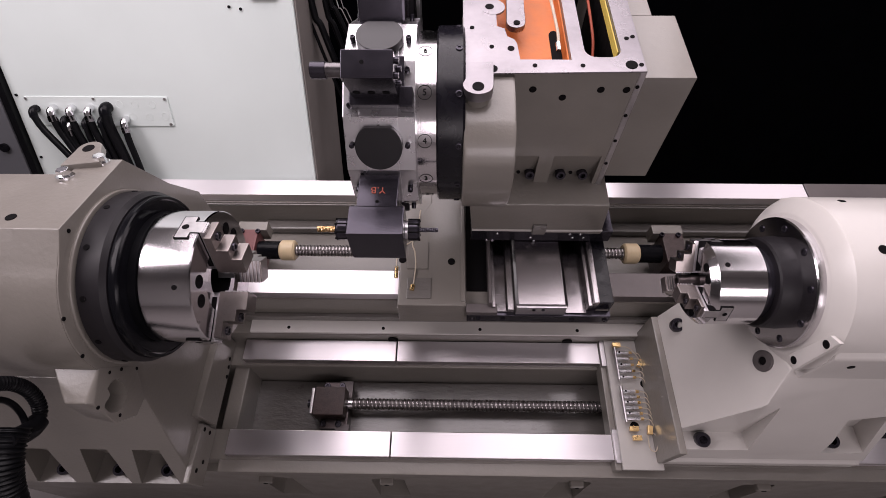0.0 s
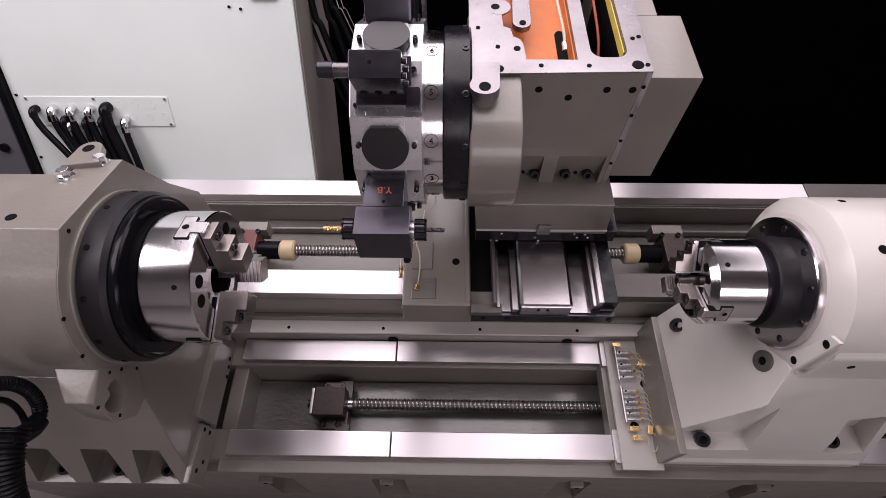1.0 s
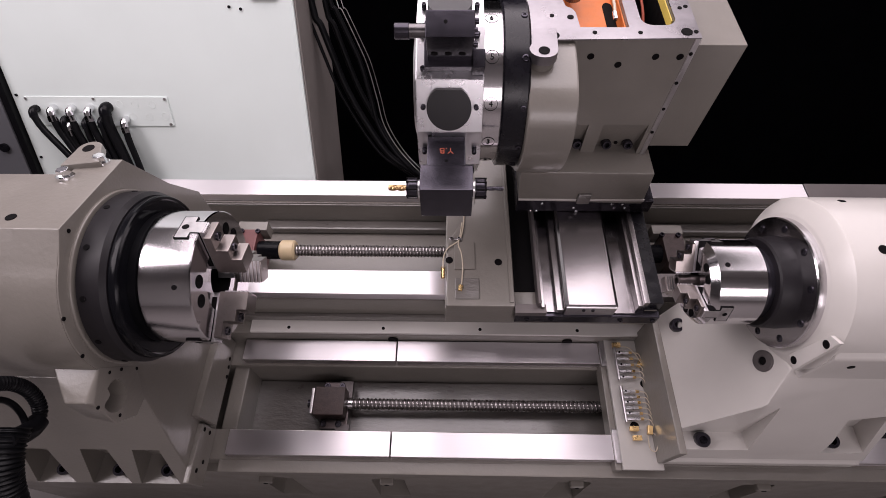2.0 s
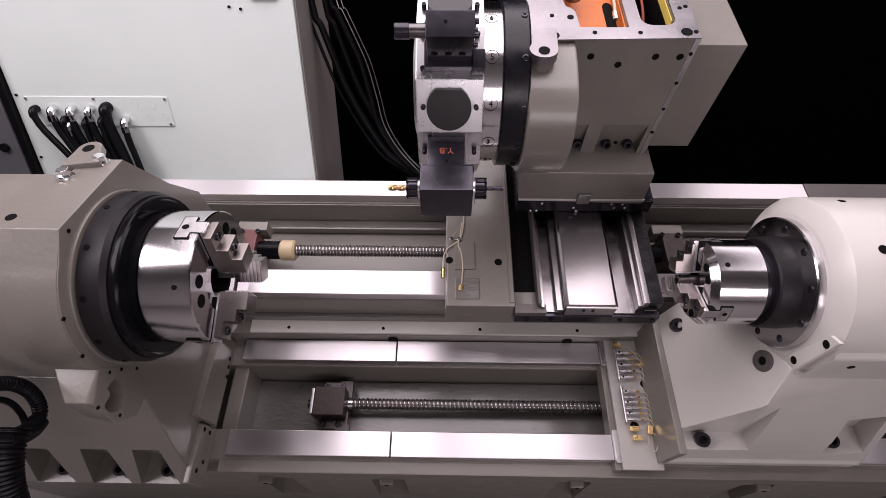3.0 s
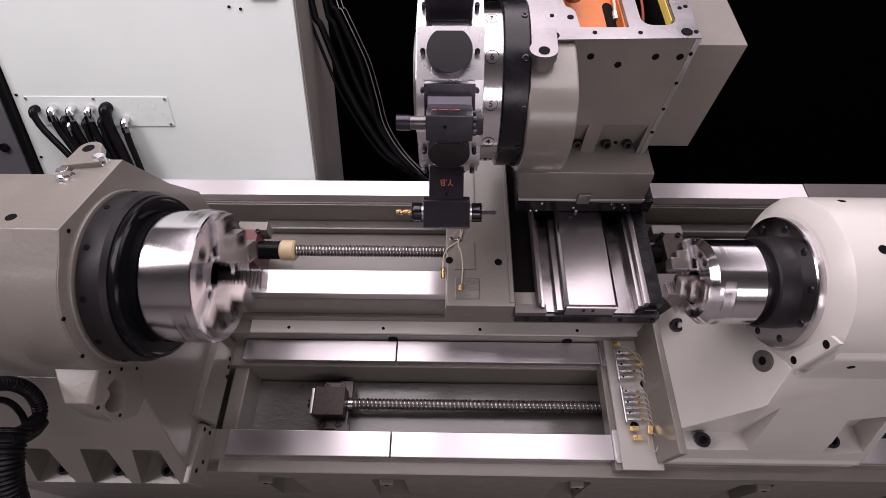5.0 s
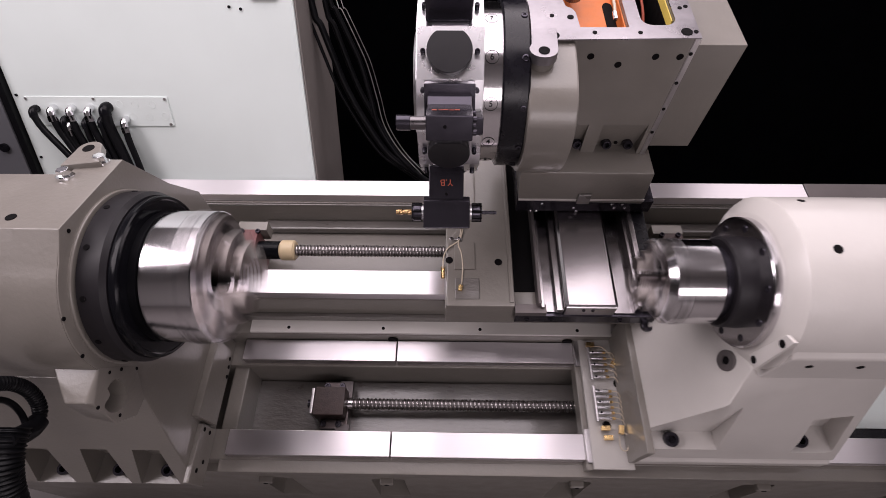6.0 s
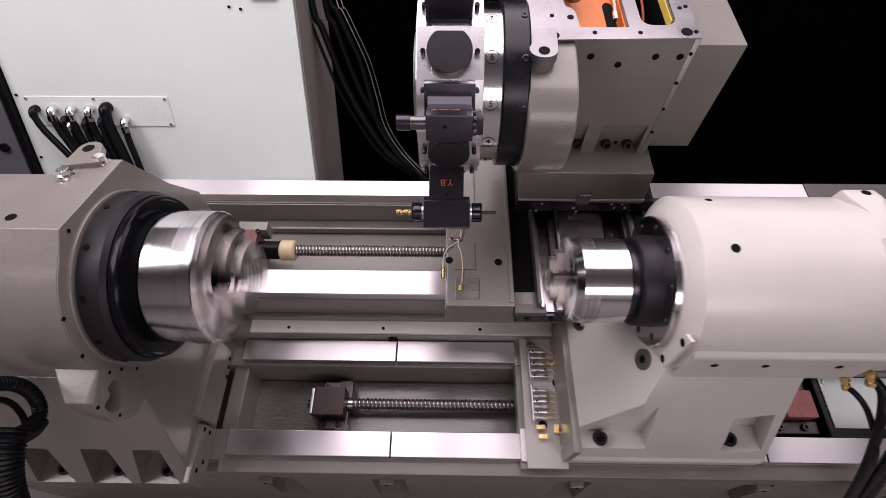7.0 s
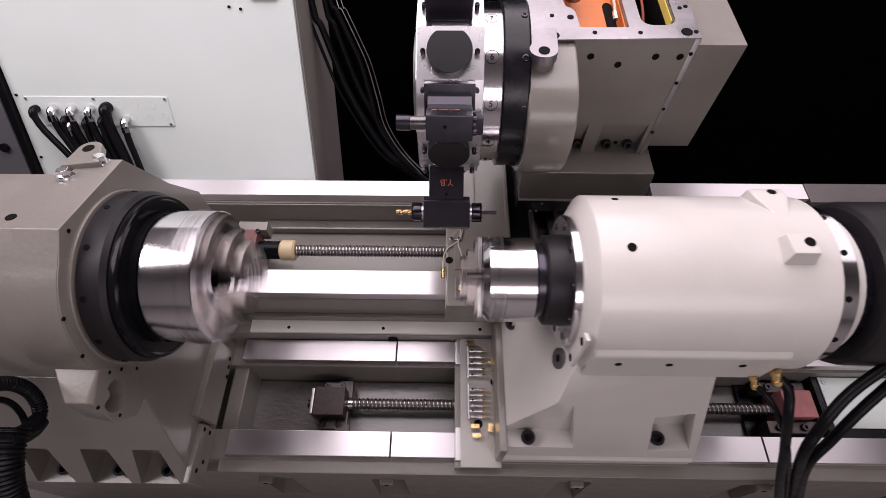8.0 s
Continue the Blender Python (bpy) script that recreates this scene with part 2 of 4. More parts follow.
# ---- the room ----
def build_room():
    # Floor and south wall are unseen; their pale tones bounce light onto the front.
    part("floor", box(-8, 8, -3.6, 3.0, -0.2, 0.0), FLOOR, None, kind="structure")
    part("wall_north", box(-8, 8, 3.0, 3.2, 0, 4.6), CURTAIN, None, kind="structure")
    part("wall_south", box(-8, 8, -3.8, -3.6, 0, 4.6), WALL, None, kind="structure")
    part("wall_west", box(-8.2, -8, -3.6, 3.0, 0, 4.6), CURTAIN, None, kind="structure")
    part("wall_east", box(8, 8.2, -3.6, 3.0, 0, 4.6), CURTAIN, None, kind="structure")
    part("ceiling", box(-8, 8, -3.6, 3.0, 4.6, 4.8), WALL, None, kind="structure")


build_room()


# ---- the bed ----
def guideway(parent, y0, y1, top, cuts, label):
    for a, b in zip(cuts, cuts[1:]):
        part("guideway", box(a + 0.0014, b - 0.0014, y0, y1, top - 0.032, top), GROUND, parent, label, 0.0018)


def build_bed():
    bed = thing("lathe_bed", "grey painted cast slant bed with four ground steel guideways", "machine bed")
    cast = prism([(-0.262, -0.543), (-0.262, -0.60), (-0.285, -0.60), (-0.32, -1.15), (0.503, -1.15), (0.503, -0.352), (0.437, -0.352),
                  (0.437, -0.47), (0.20, -0.47), (0.20, -0.352), (0.116, -0.352), (0.116, -0.472), (0.0645, -0.472), (0.0645, -0.543), (-0.008, -0.543), (-0.012, -0.68), (-0.178, -0.68), (-0.184, -0.543)][::-1], -1.45, 1.75)
    body = part("body", cast, PAINT, bed, "grey painted casting", 0.004)
    carve(body, [hull([(x + sx * w, y, z) for sx in (-1, 1) for y in (-0.42, -0.262) for z, w in ((-0.95, 0.05), (-0.682, 0.047), (-0.668, 0.038))]) for x in (-0.562, -0.243, 0.287, 0.80, 1.3)])
    guideway(bed, 0.443, 0.499, -0.32, (-0.98, 0.985), "bright ground guideway")
    guideway(bed, 0.119, 0.19, -0.32, (-0.98, 0.30), "bright ground guideway")
    part("guideway", box(0.302, 1.6, 0.119, 0.19, -0.352, -0.3205), STEEL_DULL, bed, "oily dull guideway section", 0.002)
    guideway(bed, 0.0, 0.061, -0.511, (-0.665, -0.223, 0.75, 1.72), "bright ground guideway")
    guideway(bed, -0.254, -0.191, -0.511, (-0.655, -0.223, 0.75, 1.72), "bright ground guideway")
    part("guideway", box(0.99, 1.7, 0.435, 0.505, -0.35, -0.325), STEEL_DULL, bed, "dull guideway extension", 0.002)
    # machined strip on the step, with tapped holes
    strip = part("machined_strip", box(-0.64, 1.4, 0.0655, 0.111, -0.473, -0.463), PAINT_WHITE, bed, "pale strip with small tapped holes", 0.002)
    for x in (-0.53, -0.26, 0.015, 0.29, 0.56):
        dot_hole((x, 0.080, -0.4632), (0, 0, 1), 0.0045, strip)
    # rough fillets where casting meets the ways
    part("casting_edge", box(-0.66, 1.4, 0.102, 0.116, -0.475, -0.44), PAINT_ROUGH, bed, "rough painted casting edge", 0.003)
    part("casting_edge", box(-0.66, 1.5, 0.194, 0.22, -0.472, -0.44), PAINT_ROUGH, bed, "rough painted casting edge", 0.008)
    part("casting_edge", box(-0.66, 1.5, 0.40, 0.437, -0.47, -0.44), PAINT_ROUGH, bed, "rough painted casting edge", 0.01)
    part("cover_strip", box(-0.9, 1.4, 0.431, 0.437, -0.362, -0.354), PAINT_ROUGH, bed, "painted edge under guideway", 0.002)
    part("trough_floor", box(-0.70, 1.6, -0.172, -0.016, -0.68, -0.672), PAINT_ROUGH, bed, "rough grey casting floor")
    part("web", box(-0.70, -0.655, -0.19, 0.0, -0.68, -0.56), PAINT, bed, "", 0.006)
    # front apron ledge and its hooks
    part("apron_ledge", box(-0.68, 1.7, -0.292, -0.256, -0.60, -0.546), PAINT, bed, "grey ledge under the front guideway", 0.004)
    for x in (-0.584, -0.245, 0.285, 0.80, 1.3):
        part("hook", box(x - 0.018, x + 0.022, -0.306, -0.278, -0.676, -0.652), PAINT, bed, "small cast hook", 0.006)
        dot_hole((x + 0.002, -0.3062, -0.663), (0, -1, 0), 0.006, bed)
    # half-round bolt pockets behind the lower guideway, their shade drawn as black discs
    for x in (-0.235, 0.268, 0.77):
        part("bolt_pocket", rod((x, 0.0605, -0.503), (x, 0.0665, -0.503), 0.014, 24), HOLE, bed, "black disc for the shade in a bolt pocket")
    return bed


def build_ball_screw(y, z, x0, x1, r, label, pitch):
    """A ball screw: helical thread cut as a wound ridge on a core."""
    ob = thing("ball_screw", label, "ball screw")
    part("shaft", rod((x0, y, z), (x1, y, z), r * 0.84, 20), STEEL_DULL, ob)
    bm = bmesh.new()
    seg, k0 = 20, pitch / 0.0125
    turns = int((x1 - x0) / pitch)
    prof = [(-0.0038, 0.80), (-0.0028, 0.97), (-0.0017, 1.0), (0.0017, 1.0), (0.0028, 0.97), (0.0038, 0.80)]
    last = None
    for k in range(turns * seg + 1):
        a = k / seg * math.tau
        x = x0 + pitch * k / seg
        row = [bm.verts.new((x + d * k0, y + r * q * math.cos(a), z + r * q * math.sin(a))) for d, q in prof]
        if last:
            for i in range(len(prof) - 1):
                bm.faces.new((last[i], last[i + 1], row[i + 1], row[i]))
        last = row
    part("thread", bm, SCREW, ob, "polished ground thread")
    return ob


def build_screw_block(name, x, y, z, w, label, mat):
    """A bearing block with feet, cap screws and a top ledge; w is its half length."""
    ob = thing(name, label, "bearing block")
    part("body", box(x - w, x + w, y - 0.04, y + 0.04, z - 0.07, z + 0.032), mat, ob, "", 0.004)
    part("foot", box(x - w * 0.72, x + w * 1.1, y - 0.068, y + 0.068, z - 0.09, z - 0.022), STEEL_WORN, ob, "", 0.003)
    for sy in (-0.054, 0.054):
        for sx in (-0.45, 0.55):
            cap_screw((x + w * sx, y + sy, z - 0.022), (0, 0, 1), 0.009, 0.009, ob)
    part("shim", box(x + w * 0.35, x + w * 1.25, y + 0.02, y + 0.07, z - 0.024, z - 0.019), STEEL_DULL, ob, "", 0.001)
    part("shim", box(x + w * 0.35, x + w * 1.25, y - 0.072, y - 0.055, z - 0.026, z - 0.019), STEEL_DULL, ob, "", 0.001)
    return ob


build_bed()
build_ball_screw(0.27, -0.353, -0.52, 0.46, 0.0165, "polished steel ball screw between the upper guideways", 0.0095)
build_ball_screw(-0.096, -0.612, -0.37, 0.88, 0.0165, "polished steel ball screw between the lower guideways", 0.012)


def build_lower_end_block():
    b = build_screw_block("bearing_block", -0.412, -0.099, -0.595, 0.044, "worn steel bearing block holding the lower ball screw", BLOCK)
    part("cover", box(-0.466, -0.457, -0.135, -0.063, -0.64, -0.567), STEEL, b, "", 0.002)
    part("lock_nut", rod((-0.480, -0.099, -0.605), (-0.466, -0.099, -0.605), 0.012, 12), OXIDE, b)
    part("collar", rod((-0.368, -0.097, -0.611), (-0.35, -0.097, -0.611), 0.0185, 24), TURNED, b, "", 0.001)


def build_upper_end(sign, x_in, label):
    """Upper screw support: red-stained block, black bush and beige stop ring. sign: the way to the block."""
    b = thing("bearing_block", label, "bearing block")
    y, z = 0.272, -0.35
    s = sign
    lo, hi = sorted((x_in + s * 0.105, x_in + s * 0.165))
    part("body", box(lo, hi, y - 0.05, y + 0.045, z - 0.09, z + 0.035), RUST_DULL if s < 0 else BLOCK, b, "reddish unpainted block" if s < 0 else "worn steel block", 0.004)
    lo, hi = sorted((x_in + s * 0.085, x_in + s * 0.17))
    part("ledge", box(lo, hi, y + 0.045, y + 0.075, z - 0.02, z + 0.030), PAINT, b, "grey cast ledge", 0.003)
    part("foot", box(lo, hi, y - 0.085, y - 0.05, z - 0.1, z - 0.035), STEEL_WORN, b, "", 0.003)
    for sx in (0.105, 0.15):
        cap_screw((x_in + s * sx, y + 0.036, z + 0.035), (0, 0, 1), 0.007, 0.007, b)
        cap_screw((x_in + s * sx, y - 0.068, z - 0.035), (0, 0, 1), 0.008, 0.008, b)
    part("bush", rod((x_in + s * 0.044, 0.27, -0.353), (x_in + s * 0.108, 0.27, -0.353), 0.026, 32, None, 0.002), BLACK, b, "black plastic bush")
    part("stop_ring", rod((x_in, 0.27, -0.353), (x_in + s * 0.044, 0.27, -0.353), 0.029, 32, None, 0.005), BEIGE, b, "beige nylon stop ring")


build_lower_end_block()
build_upper_end(-1, -0.512, "reddish bearing block with black bush and beige ring")
build_upper_end(1, 0.416, "worn steel bearing block with black bush and beige ring")


# ---- chucks ----
def build_chuck(parent, x0, x1, R, jaw_turn, bore, face_chamfer, scale, near, far):
    """A three-jaw power chuck round the x axis; the face is at x1. Its jaws are serrated blocks with stepped top jaws."""
    s = 1 if x1 > x0 else -1
    L = abs(x1 - x0)
    c = 0.006 * scale
    body = part("chuck", turned([(0, 0.3 * R), (0, R - c), (c, R), (L - c * face_chamfer, R), (L, R - c * face_chamfer), (L, R * 0.55), (L - 0.004, R * 0.52),
                                 (L - 0.004, bore), (L * 0.3, bore), (L * 0.3, 0)], (x0, 0, 0), (s, 0, 0), 96), TURNED, parent, "bright turned steel three-jaw chuck")
    # Added black lining: the bore's shade is put into its colour.
    part("bore_shade", turned([(L * 0.3 + 0.002, 0), (L * 0.3 + 0.002, bore - 0.0008), (L - 0.006, bore - 0.0008), (L - 0.006, bore + 0.002)], (x0, 0, 0), (s, 0, 0), 64), HOLE, body, "black lining for the shade in the bore")
    q = x1
    for k in range(3):
        a = jaw_turn + 120 * k
        m = pose(q, 0, 0, a)          # y outwards, x along the spindle
        w = 0.023 * scale

        def local(name, bm, mat, bevel=0.0012, label=""):
            bm.transform(m)
            return part(name, bm, mat, body, label, bevel)
        f = s

        def xbox(a0, a1, *r):
            return box(min(a0, a1), max(a0, a1), *r)
        # T-shaped base jaw in its slot, showing on the face and on the rim
        local("base_jaw", xbox(-(near + far) / 2 * f, 0.006 * f, bore * 0.8, R + 0.0005, -w * 0.62, w * 0.62), STEEL, 0.0006, "serrated steel base jaw")
        local("jaw_gap", xbox(-(near + far) / 2 * f, 0.0008 * f, bore, R + 0.0002, -w * 0.62 - 0.0012, w * 0.62 + 0.0012), HOLE, 0)
        local("jaw_gap", xbox(-(far + 0.0012) * f, -(near - 0.0012) * f, bore, R + 0.0002, -w * 1.2 - 0.0012, w * 1.2 + 0.0012), HOLE, 0)
        local("jaw_stop", rod((-(near * 0.45 + far * 0.55) * f, R, 0), (-(near * 0.45 + far * 0.55) * f, R + 0.0009, 0), 0.0065 * scale, 20), HOLE, 0)
        local("base_jaw_foot", xbox(-far * f, -near * f, bore, R + 0.0005, -w * 1.2, w * 1.2), STEEL, 0.0006)
        teeth = bmesh.new()
        n = 18
        for i in range(n):
            y = bore + (R - bore) * (i + 0.5) / n
            xbox(0.004 * f, 0.009 * f, y - 0.0016, y + 0.0016, -w * 0.6, w * 0.6, teeth)
        local("serration", teeth, BRIGHT, 0)
        # stepped soft jaw
        steps = [(0.008 * f, R * 0.27), (0.008 * f, R * 0.95), (0.022 * scale * f, R * 0.95), (0.022 * scale * f, R * 0.71), (0.044 * scale * f, R * 0.71), (0.044 * scale * f, R * 0.54), (0.063 * scale * f, R * 0.54), (0.063 * scale * f, R * 0.27)]
        local("top_jaw", prism(steps, -w, w, "z"), JAW, 0.0012, "worn stepped steel jaw")
        for y, h in ((R * 0.83, 0.022), (R * 0.625, 0.044)):
            bm = turned([(0, 0), (0, 0.0085 * scale), (0.004 * scale, 0.0085 * scale), (0.004 * scale, 0.0045 * scale), (0.001, 0.0045 * scale), (0.001, 0)], (h * scale * f, y, 0), (f, 0, 0), 18)
            local("jaw_screw", bm, OXIDE, 0)
        grip = bmesh.new()
        for i in range(6):
            x = 0.018 + 0.0075 * i
            xbox(x * scale * f, (x + 0.004) * scale * f, R * 0.27 - 0.002, R * 0.27 + 0.002, -w * 0.98, w * 0.98, grip)
        local("gripping_teeth", grip, STEEL, 0)
        # face screws between the jaws
        for da in (49, 71):
            ang = radians(a + da)
            at = (q, R * 0.74 * math.cos(ang), R * 0.74 * math.sin(ang))
            bm = turned([(0.0006, 0.0125 * scale), (0.0012, 0.012 * scale), (0.0012, 0.0095 * scale), (0.0002, 0.009 * scale), (0.0002, 0.005 * scale), (0.0001, 0)], at, (s, 0, 0), 20)
            part("face_screw", bm, HOLE, body)
        ang = radians(a + 52)
        d = (0, math.cos(ang), math.sin(ang))
        at = (x0 + s * L * 0.72, (R + 0.0002) * d[1], (R + 0.0002) * d[2])
        dot_hole(at, d, 0.0042, body, "rim_screw")
    return body


# ---- headstock ----
def build_headstock():
    hs = thing("headstock", "grey painted cast headstock with a black spindle ring", "headstock")
    round_side = ring_points(0, 0, 0.190, 112, 190, 14) + [(-0.185, -0.09), (-0.10, -0.20)]
    part("housing", prism(([(0.15, -0.35), (0.15, 0.02), (0.125, 0.159), (-0.024, 0.205)] + [(y * 1.004, z * 1.004) for y, z in round_side])[::-1], -1.6, -0.7025), PAINT, hs, "grey painted housing", 0.0006)
    part("front_wall", prism(([(0.30, -0.35), (0.30, -0.12), (0.235, -0.005), (0.174, 0.1445), (-0.0245, 0.2055)] + round_side)[::-1], -0.776, -0.70), PAINT, hs, "grey painted front wall", 0.0015)
    # foot on the bed, its corner cut back
    foot = part("foot", prism([(0.2, -0.06), (-0.19, -0.06), (-0.194, -0.162), (-0.325, -0.500), (-0.325, -0.540), (0.06, -0.540), (0.06, -0.36), (0.2, -0.25)], -1.6, -0.703), PAINT, hs, "grey painted foot", 0.004)
    pockets = [hull([(x - 0.104, -0.42, -0.508), (x + 0.004, -0.42, -0.508), (x - 0.098, -0.255, -0.508), (x - 0.006, -0.255, -0.508), (x - 0.064, -0.42, -0.357), (x + 0.004, -0.42, -0.357), (x - 0.064, -0.258, -0.357), (x - 0.002, -0.258, -0.357)]) for x in (-1.005, -0.864, -0.742)]
    carve(foot, pockets)
    boss = part("port_boss", hull([(-0.699, -0.185, 0.0), (-0.779, -0.188, 0.003), (-0.708, -0.248, -0.012), (-0.745, -0.248, -0.012), (-0.699, -0.246, -0.022), (-0.699, -0.262, -0.10), (-0.699, -0.235, -0.16), (-0.699, -0.194, -0.168), (-0.699, -0.15, -0.10), (-0.78, -0.20, -0.16), (-0.765, -0.25, -0.11)]), PAINT, hs, "cast boss with a round port", 0.003)
    kidney = [(-0.2125, -0.0423), (-0.2015, -0.0455), (-0.191, -0.054), (-0.1875, -0.0625), (-0.190, -0.080), (-0.1965, -0.094), (-0.208, -0.105), (-0.2185, -0.1065), (-0.230, -0.103), (-0.241, -0.095), (-0.2475, -0.081), (-0.248, -0.068), (-0.2435, -0.053), (-0.236, -0.050), (-0.228, -0.055), (-0.220, -0.0555), (-0.216, -0.050)]
    carve(boss, [prism(kidney[::-1], -0.735, -0.6)])
    part("side_bar", box(-0.705, -0.684, -0.186, 0.016, -0.495, -0.385), PAINT, hs, "", 0.004)
    part("side_bar", box(-0.705, -0.690, -0.331, -0.193, -0.515, -0.43), PAINT, hs, "", 0.003)
    for y, z in ((-0.01, -0.478), (-0.032, -0.482), (-0.058, -0.485), (-0.205, -0.445), (-0.207, -0.478), (-0.277, -0.48), (-0.30, -0.455)):
        dot_hole((-0.6837 if y > -0.19 else -0.6897, y, z), (1, 0, 0), 0.005, hs)
    part("face_ring", turned([(0, 0.10), (0, 0.1705), (0.006, 0.1705), (0.0075, 0.169), (0.0075, 0.10)], (-0.702, 0, 0), (1, 0, 0), 96), PAINT, hs, "", 0.002)
    part("flange", turned([(0, 0.10), (0, 0.166), (0.038, 0.166), (0.046, 0.159), (0.046, 0.10)], (-0.690, 0, 0), (1, 0, 0), 96), RING_GREY, hs, "dark grey flange with cap screws")
    part("seal_ring", turned([(0, 0.11), (0, 0.1555), (0.004, 0.158), (0.0145, 0.158), (0.017, 0.156), (0.017, 0.151), (0.0155, 0.149), (0.0155, 0.10)], (-0.645, 0, 0), (1, 0, 0), 96), BLACK, hs, "glossy black seal ring")
    for k in range(12):
        a = k * math.tau / 12 + 0.2
        dot_hole((-0.679, 0.1662 * math.cos(a), 0.1662 * math.sin(a)), (0, math.cos(a), math.sin(a)), 0.005, hs)
    for k in (95, 140, 165, 190, 215):
        a = radians(k)
        dot_hole((-0.6995, 0.188 * math.cos(a), 0.188 * math.sin(a)), (1, 0, 0), 0.0034, hs)
    # lifting lug, hoist screws
    lug = prism([(0.024 * math.cos(radians(a)), 0.036 + 0.024 * math.sin(radians(a))) for a in range(0, 181, 15)] + [(-0.036, -0.012), (0.036, -0.012)], -0.009, 0.009, "z")
    seat = pose(-0.762, 0.156, 0.153, -12, 0, 8)
    lug.transform(seat)
    part("lug", lug, PAINT, hs, "cast lifting lug", 0.003)
    part("lug_hole", rod(seat @ Vector((0, 0.036, -0.0095)), seat @ Vector((0, 0.036, 0.0097)), 0.011, 20), HOLE, hs)
    for x, y, z in ((-0.775, 0.117, 0.1615), (-0.735, 0.163, 0.147)):
        part("hex_bolt", rod((x, y, z), (x, y + 0.005, z + 0.016), 0.011, 6), CHROME, hs, "bright hexagon bolt", 0.001)
        part("washer", rod((x, y - 0.001, z - 0.001), (x, y + 0.001, z + 0.003), 0.0155, 24), CHROME, hs)
    dot_hole((-0.797, 0.003, 0.1972), (0, 0.29, 0.957), 0.008, hs)
    for x in (-1.005, -0.864, -0.742):
        cap_screw((x - 0.033, -0.290, -0.509), (0, -0.25, 1), 0.016, 0.032, hs)
    for y, z in ((-0.170, -0.062), (-0.248, -0.036), (-0.246, -0.104), (-0.140, -0.072)):
        dot_hole((-0.6990, y, z), (1, 0, 0), 0.0034, hs)
    chuck = build_chuck(hs, -0.616, -0.520, 0.129, 74.5, 0.044, 0.35, 1.0, 0.016, 0.039)
    part("adapter", turned([(0, 0.05), (0, 0.1275), (0.034, 0.1275), (0.034, 0.05)], (-0.65, 0, 0), (1, 0, 0), 96), RUBBER, hs, "black chuck adapter")
    return hs, chuck


headstock, main_chuck = build_headstock()


# ---- counter spindle ----
def build_sub_spindle():
    ss = thing("counter_spindle", "pale grey cast counter spindle carriage on the lower guideways", "counter spindle")
    R = 0.165
    part("body", turned([(-0.005, 0.10), (-0.005, 0.133), (-0.003, 0.137), (0.012, 0.1625), (0.0145, R), (0.404, R), (0.408, R - 0.004), (0.408, 0.1)], (0.572, 0, 0), (1, 0, 0), 128), PAINT_WHITE, ss, "pale painted round housing")
    part("ledge", prism([(-0.168, 0.034), (-0.168, -0.075), (0.16, -0.075), (0.16, 0.06), (0.10, 0.12), (-0.10, 0.12)], 0.588, 0.93), PAINT_WHITE, ss, "pale cast ledge under the round housing", 0.006)
    web = part("web", hull([(0.475, 0.078, -0.352), (0.474, -0.204, -0.358), (0.567, 0.10, -0.10), (0.572, -0.135, -0.09), (0.554, -0.203, -0.133), (0.58, -0.152, -0.07), (0.855, -0.152, -0.07), (0.945, -0.2555, -0.45), (0.462, -0.2555, -0.45), (0.462, -0.25, -0.46), (0.945, -0.25, -0.46),
                      (0.475, 0.078, -0.46), (0.93, 0.09, -0.46), (0.845, 0.15, -0.07)]), PAINT_WHITE, ss, "pale cast web with raked front wall", 0.003)
    carve(web, [hull([(0.40, -0.40, -0.388), (0.645, -0.40, -0.388), (0.40, -0.2045, -0.388), (0.632, -0.2045, -0.388), (0.40, -0.40, 0.0), (0.575, -0.40, 0.0), (0.40, -0.2045, 0.0), (0.562, -0.2045, 0.0)]),
                hull([(x, y, -0.40) for x in (0.812, 0.912) for y in (-0.40, -0.185)] + [(x, y, -0.232) for x in (0.778, 0.868) for y in (-0.40, -0.172)])])
    lug = [(-0.1337, -0.0385), (-0.163, -0.0385), (-0.1595, 0.092), (-0.1401, 0.079)]
    part("nose_lug", hull([(x, y, z) for x in (0.563, 0.571) for y, z in lug]), PAINT_WHITE, ss, "pale cast lug with two holes", 0.002)
    for y, z in ((-0.1473, -0.0275), (-0.1501, 0.063)):
        dot_hole((0.5626, y, z), (-1, 0, 0), 0.007, ss)
    part("base", prism([(-0.262, -0.508), (-0.262, -0.47), (-0.235, -0.45), (0.08, -0.45), (0.08, -0.508)][::-1], 0.47, 0.948), PAINT_WHITE, ss, "pale base riding on the guideways", 0.004)
    part("base_edge", box(0.458, 0.476, -0.262, 0.078, -0.498, -0.352), PAINT, ss, "grey step wall", 0.003)
    # round boss with dark insert on the raked wall
    n = Vector((-0.93, -0.03, 0.36)).normalized()
    at = Vector((0.5612, -0.1205, -0.1126))
    part("boss", turned([(-0.004, 0), (-0.004, 0.0215), (0.003, 0.0215), (0.004, 0.0205), (0.004, 0.009), (0.0005, 0.0085), (0.0005, 0)], at, n, 32), STEEL_DULL, ss, "dull grey round insert")
    part("insert_bore", rod(at + n * 0.0007, at + n * 0.0012, 0.0083, 24), HOLE, ss, "dark bore")
    for x, y, z in ((0.497, 0.033, -0.306), (0.530, -0.222, -0.388), (0.839, -0.218, -0.400)):
        cap_screw((x, y, z), (-0.2, -0.25, 1), 0.017, 0.024, ss)
    # nose flanges
    part("nose_flange", turned([(0, 0.06), (0, 0.124), (0.002, 0.1265), (0.020, 0.1265), (0.021, 0.125), (0.021, 0.06)], (0.552, 0, 0), (1, 0, 0), 96), TURNED, ss, "bright turned flange with a ring of screws")
